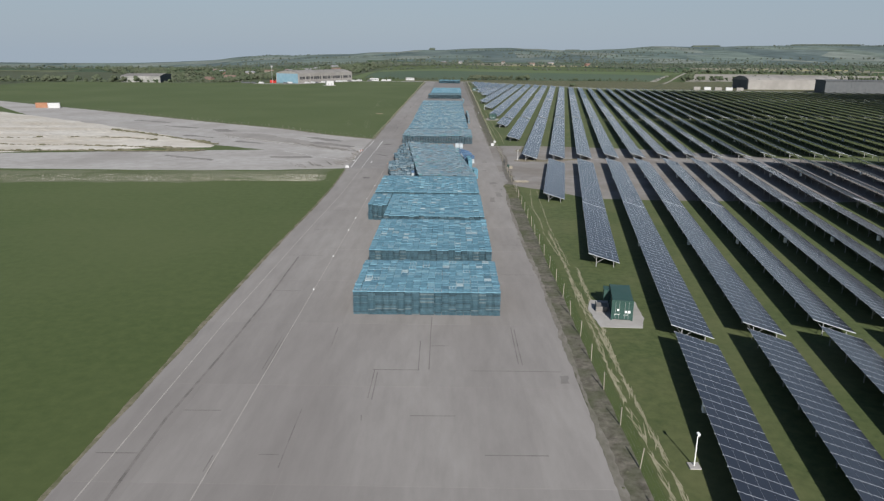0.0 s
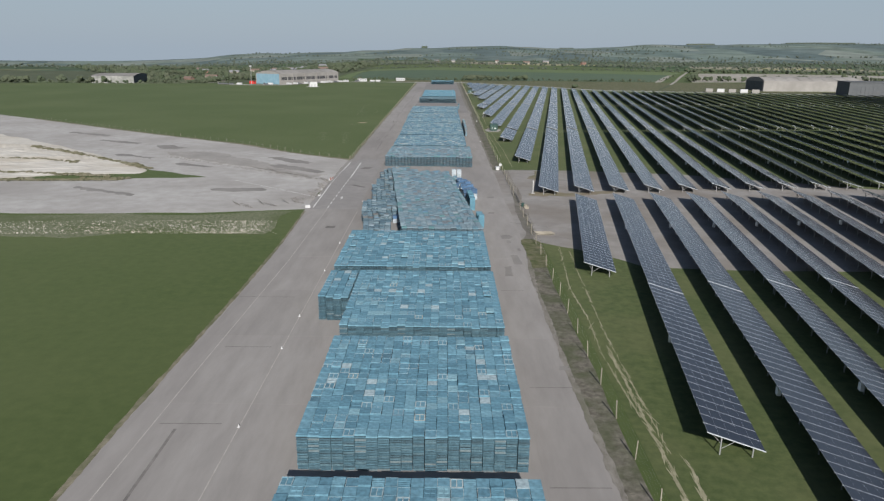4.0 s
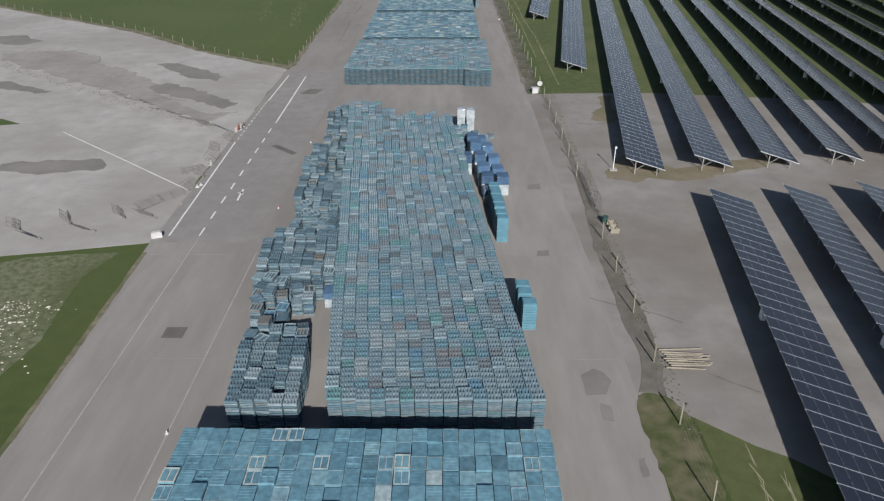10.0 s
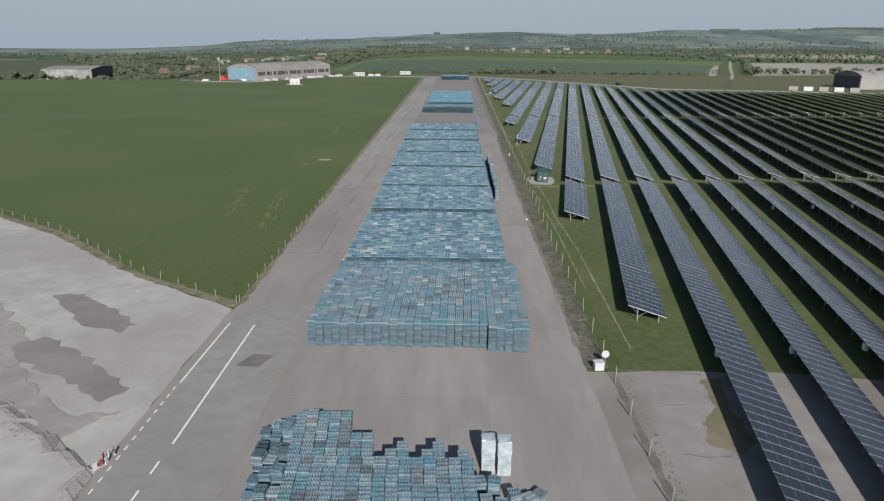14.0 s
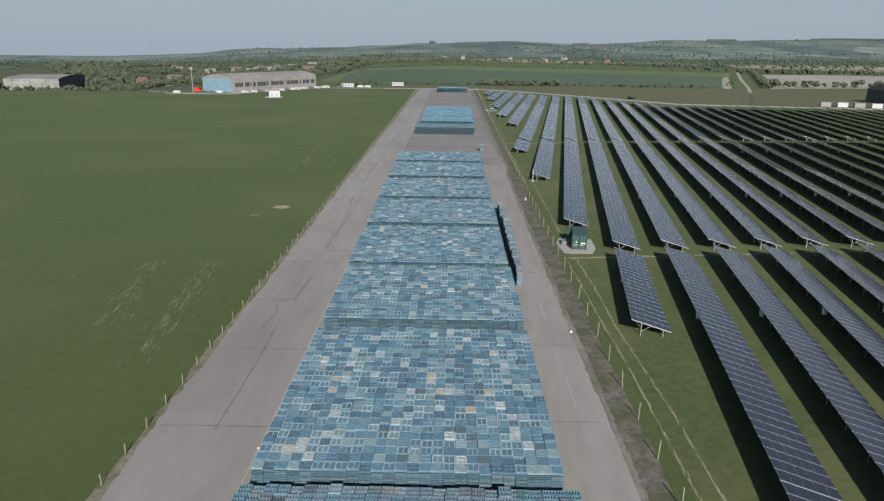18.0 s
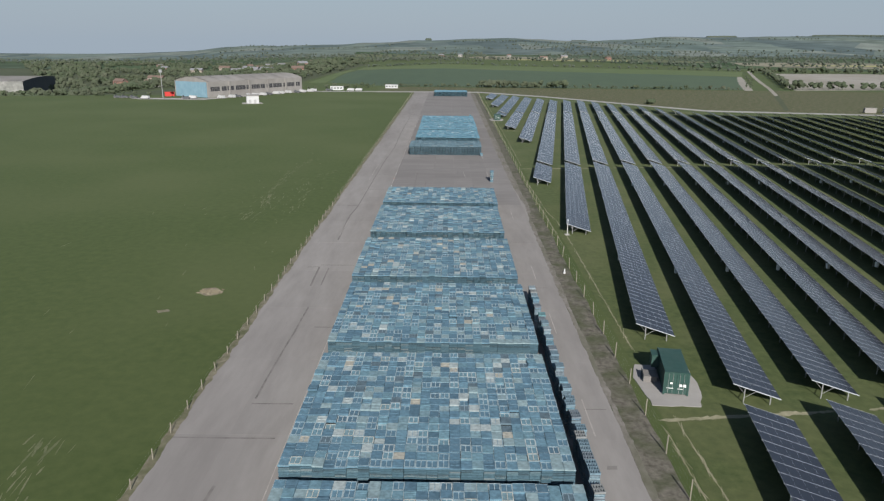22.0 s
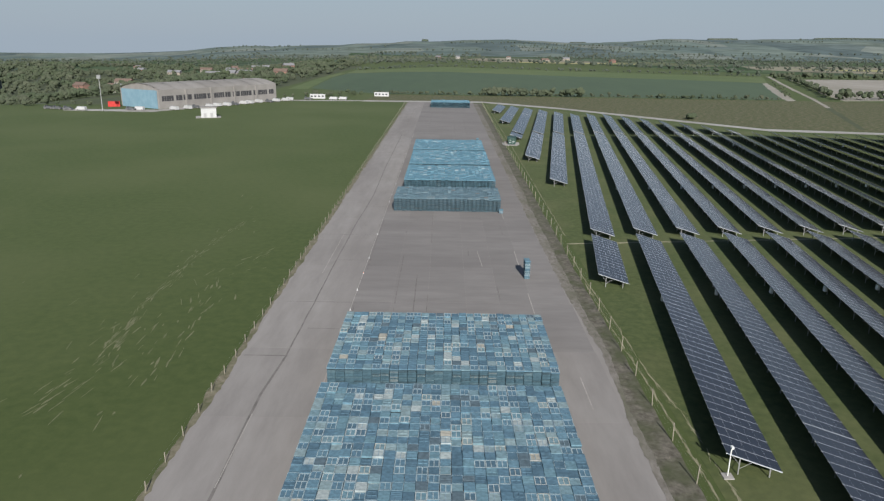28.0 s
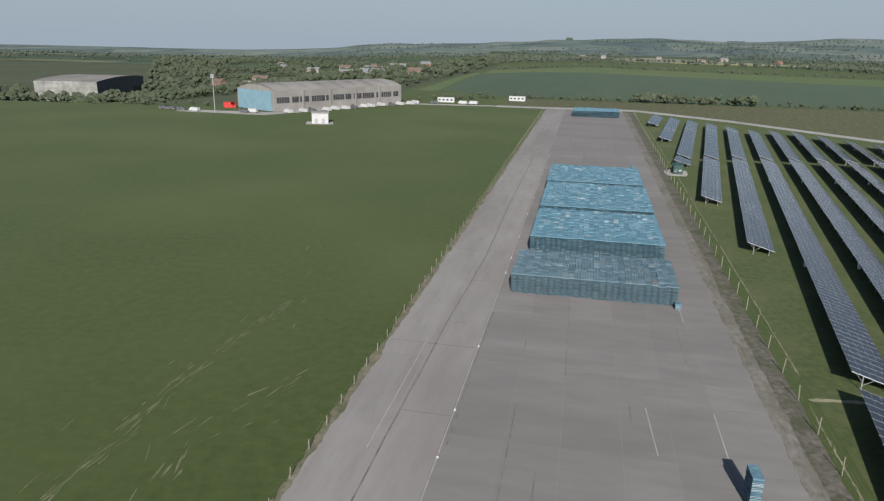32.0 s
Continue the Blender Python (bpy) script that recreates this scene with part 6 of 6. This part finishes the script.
thing("woodland_floor", "dark scrub and undergrowth below the trees", "scrub", kind="structure", me=w.mesh("woodland_floor", M_SCRUB))

KNOTS = [(-6000, 12), (-2581, 18), (-1929, 20), (-1507, 22), (-1278, 36), (-1116, 38), (-955, 30), (-793, 34), (-632, 34), (-471, 46), (-310, 49), (-117, 49), (171, 62), (331, 67), (491, 62), (652, 55), (812, 56), (971, 64), (1257, 83), (1448, 81), (1608, 83), (1829, 90), (2242, 97), (2890, 99), (4500, 80), (7000, 50)]


def ridge(x):
    for (a, za), (c, zc) in zip(KNOTS, KNOTS[1:]):
        if x <= c:
            t = (x - a) / (c - a)
            t = t * t * (3 - 2 * t)
            return za + (zc - za) * t
    return KNOTS[-1][1]


def hill_z(x, y):
    if y < 2500:
        return -drop(x, y)
    v = (y - 2500) / 2000
    return ridge(x * (4400 / y)) * (0.5 - 0.5 * math.cos(math.pi * min(1, v * 1.02))) ** 0.9 + 5 * noise.noise((x * 0.002, y * 0.002, 3)) * v * (1 - 0.8 * v) + 1.2 * noise.noise((x * 0.008, y * 0.008, 6)) * v * (1 - 0.7 * step01(-x, 600, 2200)) - 2 * (1 - v) - drop(x, y)


w = Build()
NXH, NYH = 220, 26
for j in range(NYH + 1):
    for i in range(NXH + 1):
        x, y = -5200 + 10400 * i / NXH, 2500 + 2000 * j / NYH
        w.v.append((x, y, hill_z(x, y)))
for j in range(NYH):
    for i in range(NXH):
        q = j * (NXH + 1) + i
        w.f.append((q, q + 1, q + NXH + 2, q + NXH + 1))
w.mi, w.tone = [0] * len(w.f), [0.0] * len(w.f)
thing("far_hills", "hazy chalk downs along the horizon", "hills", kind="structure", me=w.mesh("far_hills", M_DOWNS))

ICO = [(0, 0, -1), (0.7236, -0.5257, -0.4472), (-0.2764, -0.8506, -0.4472), (-0.8944, 0, -0.4472), (-0.2764, 0.8506, -0.4472), (0.7236, 0.5257, -0.4472), (0.2764, -0.8506, 0.4472), (-0.7236, -0.5257, 0.4472), (-0.7236, 0.5257, 0.4472), (0.2764, 0.8506, 0.4472), (0.8944, 0, 0.4472), (0, 0, 1)]
ICOF = [(0, 1, 2), (1, 0, 5), (0, 2, 3), (0, 3, 4), (0, 4, 5), (1, 5, 10), (2, 1, 6), (3, 2, 7), (4, 3, 8), (5, 4, 9), (1, 10, 6), (2, 6, 7), (3, 7, 8), (4, 8, 9), (5, 9, 10), (6, 10, 11), (7, 6, 11), (8, 7, 11), (9, 8, 11), (10, 9, 11)]


def grove(name, label, category, places, material, seed, blobs=5):
    """Far trees in one mesh: each a short trunk and a crown of uneven clumps. places: (x, y, height, width)."""
    r = np.random.RandomState(seed)
    ico, tri = np.array(ICO), np.array(ICOF)
    vs, fs = [], []
    base = 0
    for x, y, hh, wd in places:
        n = blobs + r.randint(0, 3)
        zb = hill_z(x, y)
        for k in range(n):
            rad = wd * r.uniform(0.2, 0.36)
            a, d = r.uniform(0, 6.283), wd * 0.36 * math.sqrt(r.uniform())
            zc = hh * r.uniform(0.38, 0.86) if k else hh * 0.8
            p = ico * (1 + r.uniform(-0.28, 0.28, (12, 1))) * np.array((rad, rad, rad * 0.85)) + np.array((x + d * math.cos(a), y + d * math.sin(a), zb + max(zc, rad * 0.6)))
            vs.append(p)
            fs.append(tri + base)
            base += 12
        tr = 0.05 * hh * 0.5
        vs.append(np.array([(x - tr, y - tr, zb - 0.2), (x + tr, y - tr, zb - 0.2), (x, y + tr, zb - 0.2), (x, y, zb + hh * 0.6)]))
        fs.append(np.array([(0, 1, 3), (1, 2, 3), (2, 0, 3)]) + base)
        base += 4
    me = bpy.data.meshes.new(name)
    me.from_pydata(np.concatenate(vs).tolist(), [], np.concatenate(fs).tolist())
    me.materials.append(material)
    return thing(name, label, category, kind="stuff", me=me)


rt = random.Random(77)


def along(points, gap, h0, h1, spread, skip=0.0):
    out = []
    for a, c in zip(points, points[1:]):
        n = int(math.dist(a, c) / gap)
        for i in range(n):
            if rt.random() < skip:
                continue
            t = i / n
            hh = rt.uniform(h0, h1)
            out.append((a[0] + (c[0] - a[0]) * t + rt.gauss(0, spread), a[1] + (c[1] - a[1]) * t + rt.gauss(0, spread), hh, hh * rt.uniform(0.8, 1.2)))
    return out


def scatter(n, x0, x1, y0, y1, h0, h1, keep=lambda x, y: True):
    out = []
    while n > 0:
        x, y = rt.uniform(x0, x1), rt.uniform(y0, y1)
        n -= 1
        if keep(x, y):
            hh = rt.uniform(h0, h1)
            out.append((x, y, hh, hh * rt.uniform(0.7, 1.05)))
    return out


hedge = along([(-60, 872), (60, 874)], 5, 1.5, 3.5, 1.5, 0.35) + along([(20, 872), (95, 874)], 2, 3.0, 6.5, 2.5) + along([(-60, 875), (236, 874)], 2.2, 1.0, 2.4, 1.2) + along([(95, 873), (235, 868)], 6, 2, 4.5, 1.5, 0.3) + along([(285, 885), (420, 905), (640, 930)], 5, 4, 8, 3, 0.1)
hedge += along([(292, 905), (312, 951), (352, 1060), (428, 1260)], 4, 3, 6, 1.5, 0.15) + along([(248, 880), (304, 1015), (350, 1130)], 9, 1.5, 3, 2, 0.5) + along([(410, 1262), (560, 1272), (850, 1160)], 5, 4, 9, 3, 0.1) + [(120, 720, 3.0, 5.0), (123, 722, 2.5, 4.0), (150, 868, 3.5, 5)]
grove("hedgerow", "dark hedgerow bushes between the fields", "hedge", hedge, M_HEDGE, 1)
left_wood = scatter(4800, -900, -110, 840, 1700, 3.2, 8.2, lambda x, y: x < -146 and x > -0.62 * (y + 60) - 160 and (x > -0.64 * (y - 395) - 30 or y < 930) and noise.noise((x * 0.008, y * 0.008, 2)) > -0.3)
left_wood += scatter(420, -420, -210, 790, 900, 3, 7.5, lambda x, y: y > 800 + 0.1 * (x + 420) and noise.noise((x * 0.02, y * 0.02, 5)) > -0.25)
left_wood += along([(-110, 830), (-60, 872)], 4, 2, 4.5, 4, 0.2) + along([(-560, 700), (-330, 740)], 6, 3, 7, 8) + scatter(120, -620, -420, 560, 720, 4, 8, lambda x, y: x < -430 - 0.2 * (720 - y))
left_wood += scatter(520, -760, -215, 742, 860, 3, 7, lambda x, y: x < -230 - 0.3 * (860 - y) and not -0.74 < (x + 5) / (y - 290) < -0.55 and x > -0.95 * y)
left_wood += along([(-330, 735), (-200, 742)], 5, 2, 4, 4, 0.3)
grove("woodland", "mixed spring woodland behind the hangars", "trees", left_wood, M_HEDGE, 2, 7)
mid = scatter(1300, -900, 100, 1650, 2900, 4, 9, lambda x, y: noise.noise((x * 0.004, y * 0.004, 8)) > -0.1) + along([(-130, 1320), (-16, 1534), (91, 1465), (174, 1412), (326, 1342), (421, 1307)], 5, 2, 5, 3, 0.15) + along([(-150, 1600), (0, 2005), (260, 1810), (430, 1425)], 6, 4, 8, 8, 0.1)
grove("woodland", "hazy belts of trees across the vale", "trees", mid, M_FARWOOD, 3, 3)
right = scatter(1900, 380, 2300, 1280, 2900, 4, 9, lambda x, y: x < 0.95 * y + 200 and noise.noise((x * 0.005, y * 0.005, 12)) > -0.02) + scatter(250, 560, 1300, 960, 1300, 4, 8, lambda x, y: noise.noise((x * 0.01, y * 0.01, 14)) > 0.05)
for k in range(9):
    y = 1750 + k * 130
    right += along([(60 + 40 * k, y), (500 + 90 * k, y - 60), (1300 + 120 * k, y - 160)], 13, 4, 8, 6, 0.2)
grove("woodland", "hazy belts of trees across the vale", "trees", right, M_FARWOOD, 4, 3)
far_left = scatter(1300, -2600, -700, 1500, 3200, 5, 11, lambda x, y: x > -0.8 * y and noise.noise((x * 0.003, y * 0.003, 21)) > -0.15)
for k in range(16):
    y = 2700 + 100 * k
    x0 = rt.uniform(-1500, 2200)
    far_left += along([(x0, y), (x0 + rt.uniform(300, 900), y + rt.uniform(-60, 60))], 16, 5, 10, 6, 0.15)
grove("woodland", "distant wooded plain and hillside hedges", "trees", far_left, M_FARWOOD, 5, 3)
w = Build()
for x0, x1, up in ((-140, -112, 13), (1480, 1640, 9), (2080, 2500, 7), (700, 780, 4)):
    x = x0
    while x < x1:
        z = ridge(x * 4400 / 4480)
        q = [Vector(p) for p in ICO]
        n = len(w.v)
        s = rt.uniform(8, 14)
        w.v.extend([(x + p.x * s, 4440 + p.y * s, z + up * 0.35 + p.z * up * 0.75) for p in q])
        w.f.extend([tuple(n + i for i in f) for f in ICOF])
        x += 7
w.mi, w.tone = [0] * len(w.f), [0.0] * len(w.f)
thing("hilltop_clump", "tree clumps on the skyline of the downs", "trees", kind="stuff", me=w.mesh("hilltop_clump", M_FARWOOD))

house_walls = [surf("render_pale", (0.3, 0.285, 0.26), (0.38, 0.36, 0.33), 0.5), M_BRICK, surf("render_buff", (0.24, 0.21, 0.175), (0.3, 0.265, 0.22), 0.5)]
M_TILE = surf("roof_tile", (0.12, 0.088, 0.072), (0.17, 0.12, 0.1), 0.8)
M_SLATE = surf("roof_slate", (0.16, 0.16, 0.17), (0.22, 0.22, 0.23), 0.8)


def house(x, y, turn, k):
    t = thing("house", ("pale rendered house with a pitched roof", "red brick house with a pitched roof", "buff house with a pitched roof")[k % 3], "house", m=pose(x, y, -drop(x, y), 0, 0, turn), group="village houses")
    L_, W_, E_ = 10 + 4 * (k % 3), 8, 5.2
    b = Build()
    b.box(0, L_, 0, W_, 0, E_)
    part("wall", b.mesh("wall", house_walls[k % 3]), t)
    b = Build()
    b.face([(-0.4, -0.4, E_), (L_ + 0.4, -0.4, E_), (L_ + 0.4, W_ / 2, E_ + 3), (-0.4, W_ / 2, E_ + 3)])
    b.face([(-0.4, W_ / 2, E_ + 3), (L_ + 0.4, W_ / 2, E_ + 3), (L_ + 0.4, W_ + 0.4, E_), (-0.4, W_ + 0.4, E_)])
    b.face([(0, 0, E_), (0, W_ / 2, E_ + 2.8), (0, W_, E_)])
    b.face([(L_, W_, E_), (L_, W_ / 2, E_ + 2.8), (L_, 0, E_)])
    part("roof", b.mesh("roof", M_TILE if k % 2 else M_SLATE), t)
    for i in range(3):
        for z in (0.9, 3.3):
            b = Build()
            b.box(1.2 + i * 3.2, 2.5 + i * 3.2, -0.06, 0.02, z, z + 1.2)
            part("window", b.mesh("window", M_GLASSDARK), t)


for k in range(30):
    if k < 8:
        x, y = rt.uniform(-400, -190), rt.uniform(960, 1150)
    elif k < 24:
        x, y = rt.uniform(-520, -160), rt.uniform(1150, 1700)
    else:
        x, y = rt.uniform(-60, 420), rt.uniform(1950, 2300)
    house(x, y, rt.uniform(-40, 40), k)


# ---- concrete slabs of the runway ----
LANES = (-30.45, -25.3, -19.75, -14.1, -8.9, -3.3, 1.4, 6.2, 11.0)
rest_slabs = {}
n_slabs = 0
for j in range(58):
    ya, yb = -134.4 + j * 16.2, -134.4 + (j + 1) * 16.2
    for i in range(len(LANES) - 1):
        xa, xb = LANES[i] - 0.001 * ya, LANES[i + 1] - 0.001 * ya if i < 7 else min(edge_r(ya), edge_r(yb)) - 0.25
        xa = max(xa, max(edge_l(ya), edge_l(yb)) + 0.2)
        old = ya > 432 and i > 1
        w = Build()
        w.box(xa + 0.012, xb - 0.012, ya + 0.012, yb - 0.012, 0.012, 0.0335, skip="b")
        if 30 < ya < 640 and n_slabs < 300:
            n_slabs += 1
            part("slab", w.mesh("slab", M_OLDSLAB if old else M_SLAB), runway)
        else:
            r0 = rest_slabs.setdefault(old, Build())
            q = len(r0.v)
            r0.v.extend(w.v)
            r0.f.extend([tuple(q + k for k in f) for f in w.f])
            r0.mi.extend(w.mi)
for old, w in rest_slabs.items():
    part("slab_rest", w.mesh("slab_rest", M_OLDSLAB if old else M_SLAB), runway, "far concrete slabs", kind="stuff")
